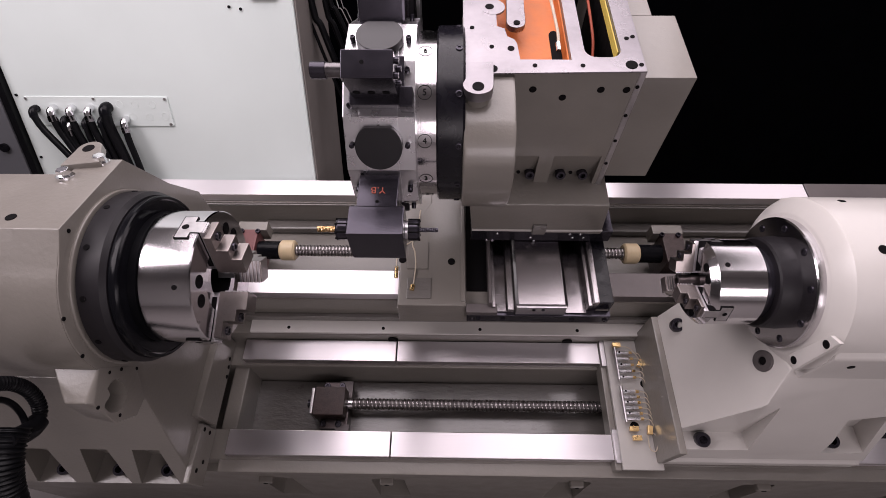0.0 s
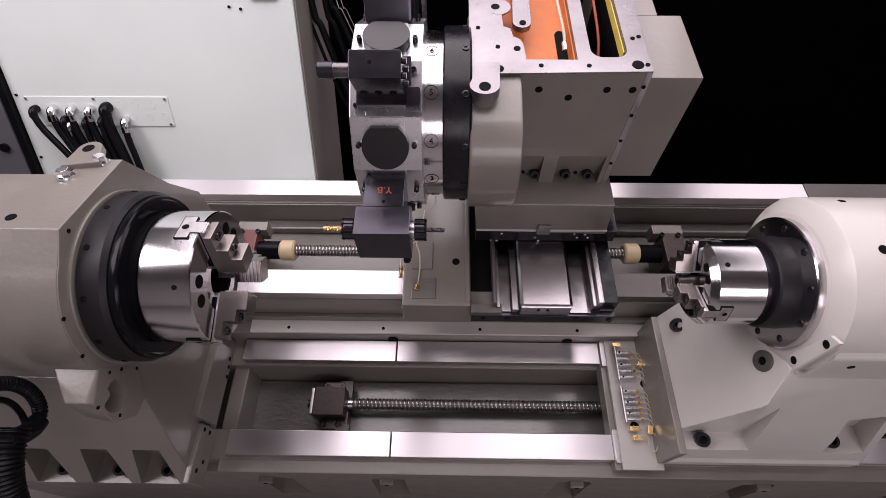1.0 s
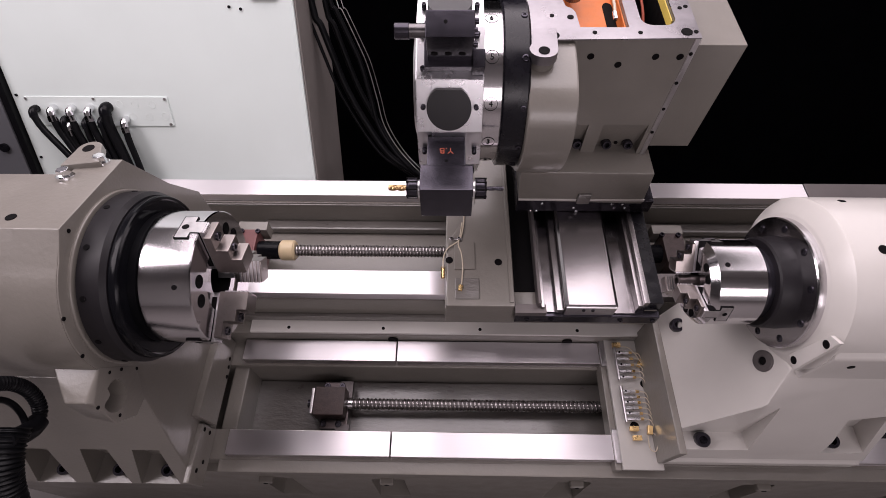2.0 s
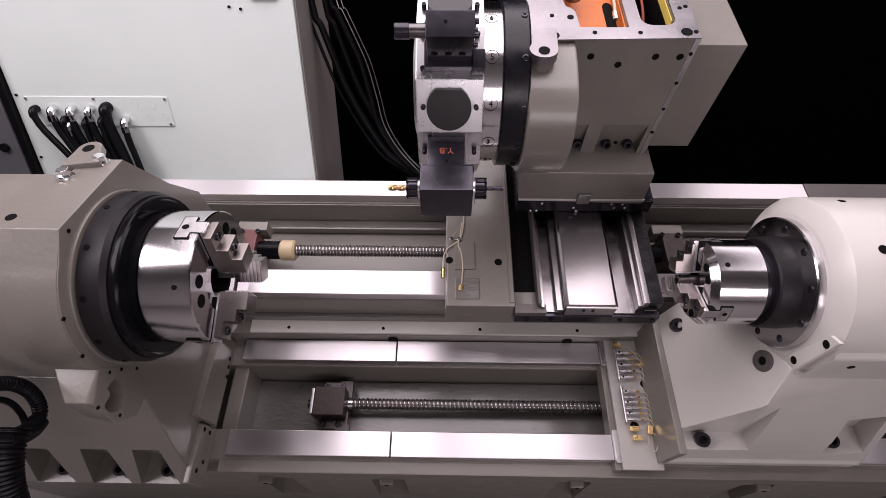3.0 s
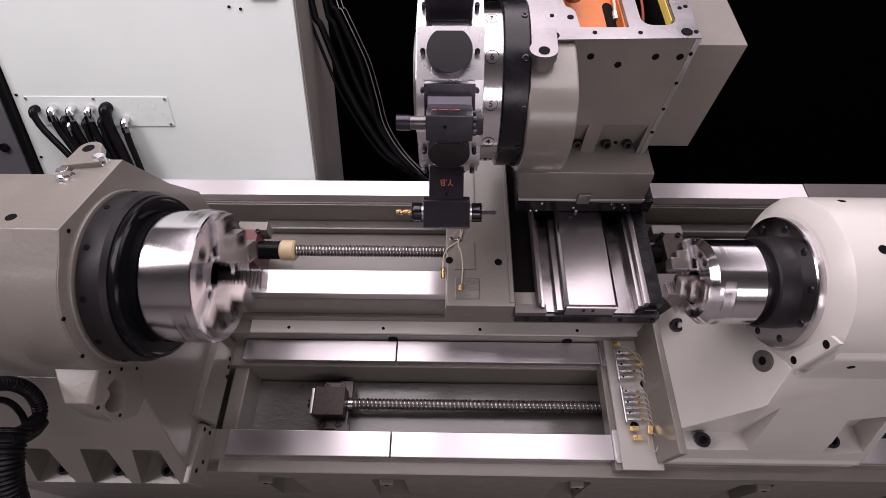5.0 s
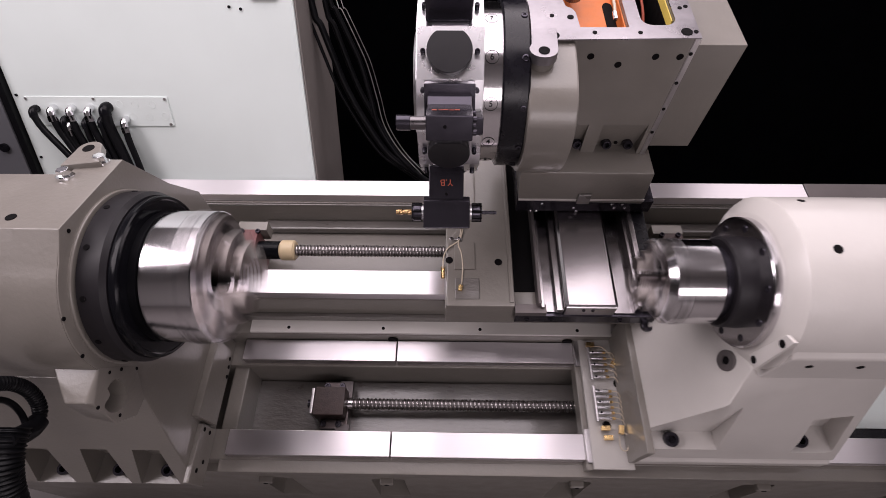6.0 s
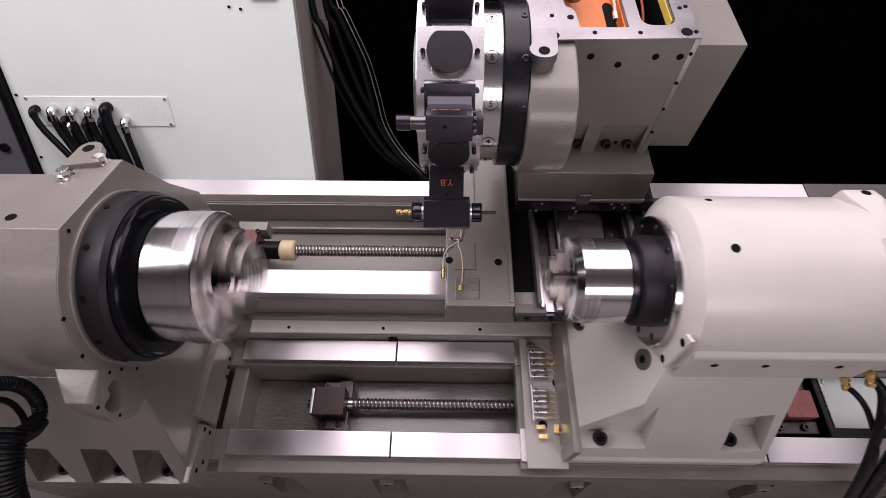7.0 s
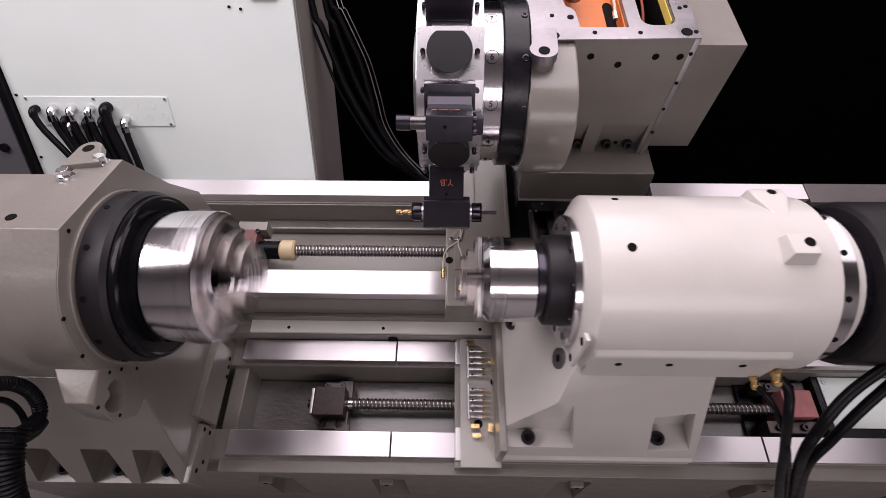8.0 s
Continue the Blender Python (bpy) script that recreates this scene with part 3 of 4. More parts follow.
    part("nose_ring", turned([(0, 0.05), (0, 0.084), (0.003, 0.0875), (0.03, 0.089), (0.037, 0.090), (0.037, 0.05)], (0.516, 0, 0), (1, 0, 0), 96), RING_GREY, ss, "dark grey ring")
    for k in range(10):
        a = k * math.tau / 10 + 0.28
        cap_screw((0.5525, 0.1085 * math.cos(a), 0.1085 * math.sin(a)), (-1, 0, 0), 0.007, 0.002, ss)
    for k in range(12):
        a = k * math.tau / 12
        dot_hole((0.5175, 0.077 * math.cos(a), 0.077 * math.sin(a)), (-1, 0, 0), 0.0042, ss)
    chuck = build_chuck(ss, 0.500, 0.400, 0.0825, 44, 0.024, 3.0, 0.66, 0.020, 0.040)
    part("adapter", turned([(0, 0.02), (0, 0.072), (0.025, 0.072), (0.025, 0.02)], (0.495, 0, 0), (1, 0, 0), 64), OXIDE, ss)
    part("collet", turned([(0, 0.008), (0, 0.013), (0.05, 0.013), (0.05, 0.008)], (0.37, 0, 0), (1, 0, 0), 32, None, True), STEEL_WORN, ss)
    # housing details
    for x, a, r in ((0.6386, 98, 0.0075), (0.6386, 53.5, 0.006), (0.98 - 0.07, 60, 0.006)):
        ar = radians(a)
        dot_hole((x, R * math.cos(ar), R * math.sin(ar)), (0, math.cos(ar), math.sin(ar)), r, ss)
    ar = radians(98)
    boss = hull([(0.909 + dx * k, R * math.cos(ar) + dy, 0.15 + dz) for dx in (-0.023, 0.020) for dy, dz, k in ((-0.028, 0.0, 1.3), (0.024, 0.0, 1.3), (-0.022, 0.036, 1), (0.018, 0.033, 1))])
    part("sensor_boss", boss, PAINT_WHITE, ss, "square cast boss", 0.004)
    dot_hole((0.917, R * math.cos(ar), 0.1853), (0, 0, 1), 0.008, ss)
    part("lifting_boss", hull([(x, y, z) for x in (0.882, 0.944) for y, z in ((0.128, 0.08), (0.121, 0.139), (0.096, 0.149), (0.09, 0.12))] + [(x, y, z) for x in (0.905, 0.922) for y, z in ((0.035, 0.161), (0.03, 0.14))]), PAINT_WHITE, ss, "cast lifting boss running out into a rib", 0.005)
    dot_hole((0.920, 0.109, 0.1440), (0, 0.37, 0.93), 0.0075, ss)
    for x in (0.64, 0.73, 0.86):
        dot_hole((x, -0.1683, 0.0), (0, -1, 0), 0.006, ss)
    # motor rear: steel ring, dark cover
    part("motor_flange", turned([(0, 0.1), (0, 0.150), (0.034, 0.150), (0.036, 0.148), (0.036, 0.1)], (0.979, 0, 0), (1, 0, 0), 96), TURNED, ss, "bright steel motor flange")
    part("spacer_ring", turned([(0, 0.05), (0, 0.134), (0.022, 0.134), (0.024, 0.131), (0.024, 0.05)], (1.015, 0, 0), (1, 0, 0), 96), PAINT_WHITE, ss, "pale spacer ring")
    part("motor_shroud", turned([(0, 0.10), (0, 0.146), (0.006, 0.154), (0.018, 0.157), (0.20, 0.157), (0.20, 0.10)], (1.062, 0, 0), (1, 0, 0), 96), RING_GREY, ss, "dark grey motor shroud")
    part("motor", turned([(0, 0.05), (0, 0.122), (0.22, 0.122), (0.24, 0.11), (0.24, 0)], (1.035, 0, 0), (1, 0, 0), 96), RING_BLACK, ss, "black motor housing")
    for k in range(12):
        a = radians(30 * k + 8)
        dot_hole((0.996, 0.1502 * math.cos(a), 0.1502 * math.sin(a)), (0, math.cos(a), math.sin(a)), 0.005, ss)
    # front bracket with wipers
    part("bracket", box(0.370, 0.474, -0.278, 0.068, -0.508, -0.496), PAINT_MID, ss, "pale grey bracket plate", 0.002)
    for y0, y1 in ((-0.01, 0.068), (-0.262, -0.18)):
        part("wiper", box(0.357, 0.372, y0, y1, -0.56, -0.500), STEEL, ss, "steel way wiper", 0.002)
    part("lip", box(0.355, 0.372, -0.278, 0.068, -0.56, -0.51), PAINT, ss, "", 0.002)
    # lubrication manifolds
    z = -0.478
    for ya, yb, count in ((0.036, -0.055, 5), (-0.072, -0.165, 6)):
        part("manifold_rail", rod((0.392, ya, z), (0.392, yb, z), 0.0045, 12), STEEL, ss, "zinc lubrication rail")
        for i in range(count):
            y = ya - 0.014 - (abs(yb - ya) - 0.022) * i / (count - 1)
            part("dosing_valve", turned([(0, 0), (0, 0.0048), (0.012, 0.0048), (0.013, 0.0035), (0.02, 0.0035), (0.021, 0.0048), (0.034, 0.0048), (0.034, 0)], (0.394, y, z), (1, 0, 0), 12), BRIGHT, ss, "zinc plated dosing valve")
            if i % 2 == 0:
                dot_hole((0.402, y, z + 0.0047), (0, 0, 1), 0.0026, ss, "valve_port")
            part("valve_nut", rod((0.428, y, z), (0.437, y, z), 0.0042, 6), BRASS, ss, "brass nut")
            e = y - 0.035 if count == 6 else y - 0.03
            part("oil_tube", tube([(0.436, y, z), (0.45, y - 0.004, z + 0.008), (0.458, (y + e) / 2, z + 0.004), (0.462, e, z - 0.012)], 0.0014, 6), CLEAR_TUBE, ss, "thin pale oil tube")
    for x, y, rz in ((0.398, 0.044, 0), (0.455, -0.008, 60), (0.408, -0.182, 0), (0.412, -0.205, 0), (0.448, -0.185, 80)):
        bm = box(-0.011, 0.011, -0.006, 0.006, -0.006, 0.006)
        bm.transform(pose(x, y, z, 0, 0, rz))
        part("elbow", bm, BRASS, ss, "brass elbow fitting", 0.001)
    part("oil_tube", tube([(0.452, -0.19, z), (0.462, -0.205, z + 0.006), (0.455, -0.235, z), (0.44, -0.23, z), (0.44, -0.20, z)], 0.0016, 6), CLEAR_TUBE, ss, "thin pale oil tube")
    part("oil_tube", tube([(0.405, 0.04, z), (0.43, 0.034, z + 0.006), (0.452, 0.01, z), (0.455, -0.01, z)], 0.0016, 6), CLEAR_TUBE, ss, "thin pale oil tube")
    dot_hole((0.417, -0.172, -0.4958), (0, 0, 1), 0.011, ss, "plate_hole")
    dot_hole((0.464, -0.06, -0.4958), (0, 0, 1), 0.011, ss, "plate_hole")
    # cables at the rear, hanging forward
    for pts, r in (((0.885, -0.168, -0.03), 0.010), ((0.86, -0.168, -0.06), 0.008)):
        x, y, z = pts
        part("gland", turned([(0, 0), (0, r), (0.008, r), (0.008, r * 0.8), (0.018, r * 0.8), (0.018, r), (0.026, r), (0.026, 0)], (x + 0.05, y, z), (0.3, -0.6, -0.6), 12), BRASS, ss, "brass cable gland")
    part("cable", tube([(0.945, -0.178, -0.04), (0.96, -0.2, -0.05), (0.962, -0.24, -0.08), (1.006, -0.28, -0.191), (1.067, -0.315, -0.334), (1.216, -0.35, -0.629)], 0.009, 12), RUBBER, ss, "black rubber cable")
    part("cable", tube([(1.20, -0.12, 0.04), (1.132, -0.16, -0.022), (1.078, -0.2, -0.067), (1.042, -0.25, -0.122), (1.054, -0.295, -0.229), (1.292, -0.345, -0.693)], 0.0105, 12), RUBBER, ss, "black rubber cable")
    part("cable", tube([(1.25, -0.11, 0.0), (1.189, -0.16, -0.054), (1.134, -0.21, -0.108), (1.095, -0.26, -0.176), (1.088, -0.3, -0.269), (1.261, -0.35, -0.619)], 0.010, 12), RUBBER, ss, "black rubber cable")
    part("cable", tube([(0.915, -0.18, -0.075), (0.925, -0.195, -0.07), (0.947, -0.22, -0.085), (0.981, -0.26, -0.135), (1.032, -0.295, -0.231), (1.278, -0.345, -0.696)], 0.0055, 12), RUBBER, ss, "thin black cable")
    return ss, chuck


sub_spindle, sub_chuck = build_sub_spindle()


# ---- saddle ----
def build_saddle():
    sd = thing("saddle", "grey cast saddle with ground cross ways on the upper guideways", "saddle")
    part("body", box(-0.203, 0.325, 0.056, 0.54, -0.325, -0.262), PAINT, sd, "grey painted casting", 0.004)
    part("skirt", box(-0.203, 0.32, 0.052, 0.112, -0.345, -0.26), PAINT, sd, "", 0.004)
    part("left_plate", prism([(-0.200, 0.050), (-0.032, 0.050), (-0.032, 0.54), (-0.125, 0.54), (-0.125, 0.36), (-0.2, 0.23)], -0.30, -0.238, "z"), PAINT, sd, "grey painted plate with holes", 0.004)
    part("plate_rib", box(-0.045, -0.034, 0.06, 0.53, -0.24, -0.234), PAINT, sd, "", 0.002)
    part("plate_step", box(-0.18, -0.128, 0.15, 0.23, -0.239, -0.234), PAINT, sd, "", 0.001)
    part("plate_step", box(-0.178, -0.118, 0.068, 0.125, -0.239, -0.2345), PAINT_ROUGH, sd, "", 0.002)
    for x, y in ((-0.193, 0.177), (-0.0684, 0.173)):
        dot_hole((x, y, -0.2375), (0, 0, 1), 0.009, sd)
    # black sheet painting the shade in the well, and cross ways
    part("well", box(-0.03, 0.022, 0.10, 0.54, -0.262, -0.256), HOLE, sd, "black sheet for the shade in the gap")
    part("way", box(0.022, 0.030, 0.052, 0.54, -0.262, -0.222), STEEL_DULL, sd, "ground cross way", 0.0015)
    part("way", box(0.030, 0.039, 0.048, 0.54, -0.262, -0.236), GROUND_X, sd, "ground cross way", 0.0015)
    part("chute", box(0.039, 0.068, 0.045, 0.54, -0.262, -0.256), CHUTE, sd, "", 0.001)
    part("gib", box(0.068, 0.0845, 0.042, 0.54, -0.262, -0.238), GROUND_X, sd, "ground gib strip", 0.0015)
    part("slide_cover", prism([(0.085, -0.262), (0.085, -0.222), (0.092, -0.215), (0.203, -0.215), (0.211, -0.222), (0.211, -0.262)][::-1], 0.046, 0.54, "y"), GROUND_X, sd, "polished steel slide cover", 0.0012)
    part("cover_front", box(0.088, 0.208, 0.040, 0.046, -0.262, -0.222), STEEL, sd, "", 0.001)
    for x in (0.13, 0.152):
        cap_screw((x, 0.040, -0.232), (0, -1, 0), 0.004, 0.003, sd)
    part("chute", box(0.211, 0.262, 0.043, 0.54, -0.262, -0.256), CHUTE, sd, "", 0.001)
    part("way", box(0.262, 0.273, 0.050, 0.54, -0.262, -0.228), GROUND_X, sd, "ground cross way", 0.0015)
    part("way", box(0.273, 0.286, 0.052, 0.54, -0.262, -0.215), GROUND_X, sd, "ground cross way", 0.0015)
    part("wiper_panel", box(0.286, 0.322, 0.055, 0.50, -0.300, -0.222), RING_BLACK, sd, "dark blue-black side panel", 0.002)
    part("front_bar", box(-0.03, 0.322, 0.036, 0.056, -0.30, -0.262), OXIDE, sd, "dark front wiper bar", 0.002)
    for x in (0.0, 0.06, 0.23, 0.31):
        cap_screw((x, 0.036, -0.28), (0, -1, 0), 0.006, 0.004, sd)
    part("foot_bar", box(-0.032, 0.044, 0.036, 0.060, -0.262, -0.244), STEEL_DULL, sd, "", 0.0015)
    # oil line with brass fitting
    z = -0.234
    part("oil_tube", tube([(-0.209, 0.158, -0.246), (-0.2075, 0.188, -0.238), (-0.196, 0.212, z), (-0.177, 0.2265, z), (-0.1645, 0.242, z), (-0.157, 0.28, z), (-0.153, 0.33, z)], 0.0019, 8), CLEAR_TUBE, sd, "thin pale oil tube")
    part("oil_tube", tube([(-0.1635, 0.098, z), (-0.1605, 0.125, z), (-0.159, 0.165, z), (-0.163, 0.20, z), (-0.170, 0.222, z), (-0.165, 0.25, z), (-0.160, 0.29, z)], 0.0019, 8), CLEAR_TUBE, sd, "thin pale oil tube")
    part("fitting", rod((-0.1635, 0.104, z), (-0.1660, 0.088, z), 0.0062, 6), BRASS, sd, "brass hexagon fitting", 0.001)
    part("fitting", rod((-0.209, 0.164, -0.249), (-0.209, 0.134, -0.256), 0.0055, 6), BRASS, sd, "brass hexagon fitting", 0.001)
    for x in (-0.188, -0.168):
        part("clip", rod((x, 0.239, -0.238), (x, 0.239, -0.230), 0.0045, 12), CHROME, sd, "bright clip screw", 0.0006)
    part("clip_strap", box(-0.190, -0.160, 0.236, 0.242, -0.2362, -0.2345), STEEL, sd)
    return sd


saddle = build_saddle()


# ---- turret ----
TY, TZ = 0.297, 0.142


def build_turret():
    tu = thing("turret", "grey cast turret housing with a steel twelve-station tool disc", "turret")
    # cross slide foot
    part("foot", hull([(-0.02, 0.212, -0.155), (0.298, 0.212, -0.165), (0.288, 0.212, -0.045), (-0.03, 0.205, -0.035), (-0.02, 0.60, -0.155), (0.298, 0.60, -0.165), (0.288, 0.60, -0.045), (-0.03, 0.6, -0.035)]), PAINT, tu, "grey painted foot", 0.005)
    part("clip", box(0.125, 0.158, 0.203, 0.214, -0.155, -0.118), PAINT_ROUGH, tu, "small cast clip", 0.003)
    part("foot_seam", box(-0.02, 0.296, 0.2095, 0.213, -0.150, -0.143), PAINT_WHITE, tu, "", 0.001)
    part("wiper_plate", box(-0.02, 0.33, 0.222, 0.60, -0.212, -0.166), OXIDE, tu, "black wiper plate", 0.002)
    for x in (0.02, 0.035, 0.045, 0.13, 0.14, 0.225, 0.235, 0.252, 0.262):
        cap_screw((x, 0.2225, -0.178 - 0.016 * ((x * 1000) % 3)), (0, -1, 0), 0.004, 0.003, tu, CHROME)
    # round flange cut flat on top, box housing behind
    part("flange", prism([(0.50, 0.232), (0.296, 0.232), (0.296, 0.268), (0.262, 0.268), (0.22, 0.2605), (0.18, 0.2485), (0.155, 0.236), (0.138, 0.219)] + [(y, z) for y, z in ring_points(TY, TZ, 0.182, 161, 235, 20)] + [(0.25, -0.06), (0.50, -0.06)], -0.052, 0.041), PAINT, tu, "round grey painted flange", 0.006)
    tbox = part("box", box(0.03, 0.272, 0.274, 0.62, -0.055, 0.2735), PAINT, tu, "grey painted box housing", 0.004)
    for x, z in ((0.077, 0.232), (0.202, 0.232), (0.249, 0.232), (0.135, 0.213)):
        dot_hole((x, 0.2738, z), (0, -1, 0), 0.0065, tu)
    carve(tbox, [hull([(a0, 0.25, -0.043), (a1, 0.25, -0.043), (a0, 0.30, -0.043), (a1, 0.30, -0.043), (a0, 0.25, 0.05), (a1, 0.25, 0.05), (a0, 0.275, 0.05), (a1, 0.275, 0.05)]) for a0, a1 in ((0.060, 0.118), (0.150, 0.252))]
          + [box(0.012, 0.142, 0.30, 0.60, 0.235, 0.3), hull([(0.201 + sx * 0.013 + 0.02 * math.cos(a), (0.327 if sy < 0 else 0.60) + 0.02 * math.sin(a), z) for sx in (-1, 1) for sy in (-1, 1) for a in [k * math.tau / 16 for k in range(16)] for z in (0.10, 0.3)])])
    for x in (0.108, 0.178, 0.228):
        cap_screw((x, 0.294, -0.026), (0, -1, 0.35), 0.0115, 0.018, tu)
    for x in (0.083, 0.203):
        dot_hole((x, 0.2925, -0.026), (0, -1, 0.35), 0.004, tu)
    part("edge_strip", box(0.262, 0.274, 0.2725, 0.60, -0.06, 0.272), STEEL, tu, "", 0.002)
    for z in (0.24, 0.17, 0.10, 0.03):
        dot_hole((0.266, 0.272, z), (0, -1, 0), 0.0035, tu)
    # machined top rim with two openings
    z0, z1 = 0.2735, 0.277
    rim = part("top_rim", prism([(-0.052, 0.262), (0.272, 0.270), (0.272, 0.62), (-0.052, 0.62)], z0, z1, "z"), MOTTLED, tu, "bare milled top rim", 0.001)
    slot = hull([(0.201 + sx * 0.011 + 0.022 * math.cos(a), (0.329 if sy < 0 else 0.64) + 0.022 * math.sin(a), z) for sx in (-1, 1) for sy in (-1, 1) for a in [k * math.tau / 20 for k in range(20)] for z in (0.2, 0.35)])
    carve(rim, [prism([(0.050, 0.3), (0.142, 0.3), (0.142, 0.66), (0.012, 0.66), (0.012, 0.395), (0.026, 0.388), (0.03, 0.365), (0.042, 0.357), (0.047, 0.345)], 0.2, 0.35, "z"), slot])
    part("rim_lobe", rod((0.006, 0.455, z0), (0.006, 0.455, z1 + 0.0004), 0.024, 24), MOTTLED, tu)
    part("lug", hull([(-0.028 + 0.026 * math.cos(a), 0.216 + 0.022 * math.sin(a), z) for a in [k * math.tau / 16 for k in range(16)] for z in (0.272, 0.292)] + [(-0.052, 0.275, z) for z in (0.272, 0.292)] + [(0.0, 0.275, z) for z in (0.272, 0.292)]), MOTTLED, tu, "milled lug with a bolt hole", 0.001)
    part("lug_boss", hull([(-0.028 + r * 0.024 * math.cos(a), 0.218 + r * 0.02 * math.sin(a), z) for a in [k * math.tau / 16 for k in range(16)] for z, r in ((0.272, 1), (0.235, 0.8))]), PAINT, tu, "", 0.002)
    dot_hole((-0.028, 0.212, 0.2925), (0, 0, 1), 0.0095, tu)
    for x, y, r in ((0.0, 0.275, 0.008), (0.0, 0.455, 0.008), (0.0, 0.335, 0.004), (0.035, 0.33, 0.006), (-0.03, 0.275, 0.004), (0.075, 0.284, 0.004), (0.16, 0.284, 0.004), (0.247, 0.287, 0.01), (0.264, 0.287, 0.004), (-0.035, 0.39, 0.004), (0.25, 0.36, 0.004), (0.262, 0.365, 0.004)):
        dot_hole((x, y, z1 + 0.0003), (0, 0, 1), r, tu)
    part("orange_well", box(0.0125, 0.1415, 0.3005, 0.5995, 0.2352, 0.240), ORANGE, tu, "orange primed inside", 0.001)
    part("orange_wall", box(0.0122, 0.015, 0.301, 0.599, 0.240, 0.2675), ORANGE, tu, "", 0.001)
    part("orange_wall", box(0.1385, 0.1418, 0.301, 0.599, 0.240, 0.2675), ORANGE, tu, "", 0.001)
    # The slot's shade is a black plate on the orange floor.
    part("well_slot", hull([(0.1285 + dx, y, z) for dx in (-0.0105, 0.0095) for y in (0.302, 0.42) for z in (0.240, 0.2412)] + [(0.1285 + 0.0095 * math.cos(a), 0.42 + 0.012 * math.sin(a), z) for a in (0.4, 0.9, 1.57, 2.2, 2.7) for z in (0.240, 0.2412)]), HOLE, tu, "black plate for the shade in the slot", 0.0002)
    part("finger", hull([(0.048 + 0.018 * math.cos(a), 0.402 + 0.018 * math.sin(a), z) for a in [k * math.tau / 16 for k in range(16)] for z in (0.27, 0.282)] + [(x, 0.62, z) for x in (0.04, 0.07) for z in (0.27, 0.282)]), MOTTLED, tu, "milled finger with a bolt hole", 0.0015)
    dot_hole((0.049, 0.398, 0.2825), (0, 0, 1), 0.006, tu)
    part("oil_tube", tube([(0.124, 0.345, 0.272), (0.124, 0.37, 0.28), (0.119, 0.42, 0.29), (0.115, 0.50, 0.292), (0.117, 0.60, 0.285)], 0.003, 8), CLEAR_TUBE, tu, "white oil tube")
    part("tube_end", rod((0.1235, 0.332, 0.271), (0.1235, 0.352, 0.273), 0.0045, 10), CHROME, tu)
    # Black sheets lining the second opening, painting the shade inside it.
    part("well_shade", box(0.165, 0.237, 0.305, 0.61, 0.1005, 0.104), HOLE, tu, "black sheet for the shade inside the opening")
    part("well_shade", box(0.169, 0.1715, 0.31, 0.60, 0.104, 0.262), HOLE, tu)
    part("well_rim", box(0.2305, 0.2332, 0.33, 0.595, 0.250, 0.270), YELLOW, tu, "yellow primed edge", 0.001)
    part("yellow_tag", box(0.183, 0.222, 0.3115, 0.3135, 0.245, 0.268), YELLOW, tu, "yellow primed patch", 0.0004)
    part("well_side_shade", box(0.2305, 0.2332, 0.33, 0.595, 0.104, 0.2495), HOLE, tu, "black sheet for the shade inside the opening")
    part("red_wire", tube([(0.212, 0.40, 0.20), (0.214, 0.45, 0.22), (0.213, 0.58, 0.24)], 0.003, 8), RED, tu, "red wire")
    # motor cover
    part("motor_cover", box(0.276, 0.376, 0.288, 0.473, -0.032, 0.248), PAINT, tu, "grey sheet metal motor cover", 0.002)
    part("cover_back", box(0.276, 0.330, 0.473, 0.66, -0.032, 0.248), PAINT, tu, "", 0.002)
    # black ring and bright index ring
    part("turret_ring", turned([(0, 0.08), (0, 0.164), (0.003, 0.168), (0.046, 0.168), (0.050, 0.164), (0.050, 0.08)], (-0.099, TY, TZ), (1, 0, 0), 128), RING_BLACK, tu, "matt black turret ring")
    for a in (63.3, 93.3, 123.3, 153.3, 183.3, 213.3, 243.3):
        ar = radians(a)
        d = (0, math.cos(ar), math.sin(ar))
        cap_screw((-0.060, TY + 0.1672 * d[1], TZ + 0.1672 * d[2]), d, 0.006, 0.003, tu)
    # post and strip behind
    part("post", box(-0.215, -0.155, 0.55, 0.60, 0.02, 0.45), RING_GREY, tu, "dark upright behind the disc", 0.003)
    part("post_strip", box(-0.150, -0.142, 0.545, 0.60, 0.02, 0.45), BRIGHT, tu, "", 0.001)

    disc = new("turret_disc")
    disc.parent = tu
    disc.matrix_basis = pose(0, TY, TZ)
    tagged(disc, "bright steel twelve-sided tool disc")
    R = 0.182
    verts = [(R * math.cos(radians(136.6 + 30 * k)), R * math.sin(radians(136.6 + 30 * k))) for k in range(12)]
    head = part("head", prism(verts, -0.256, -0.134), BRIGHT, disc, "bright milled twelve-sided head", 0.0012)
    for f in head.data.polygons:
        f.use_smooth = False
    part("index_ring", turned([(0, 0.1), (0, 0.158), (0.042, 0.158), (0.042, 0.1)], (-0.1405, 0, 0), (1, 0, 0), 128), TURNED, disc, "bright numbered index ring")
    part("front_hub", turned([(0, 0.0), (0, 0.10), (0.01, 0.11), (0.01, 0)], (-0.266, 0, 0), (1, 0, 0), 64), STEEL, disc)
    ap = R * math.cos(radians(15))
    number = {121.6: "5", 151.6: "4", 181.6: "3", 91.6: "6", 61.6: "7", 31.6: "8", 1.6: "9", 211.6: "2", 241.6: "1", 271.6: "12", 301.6: "11", 331.6: "10"}
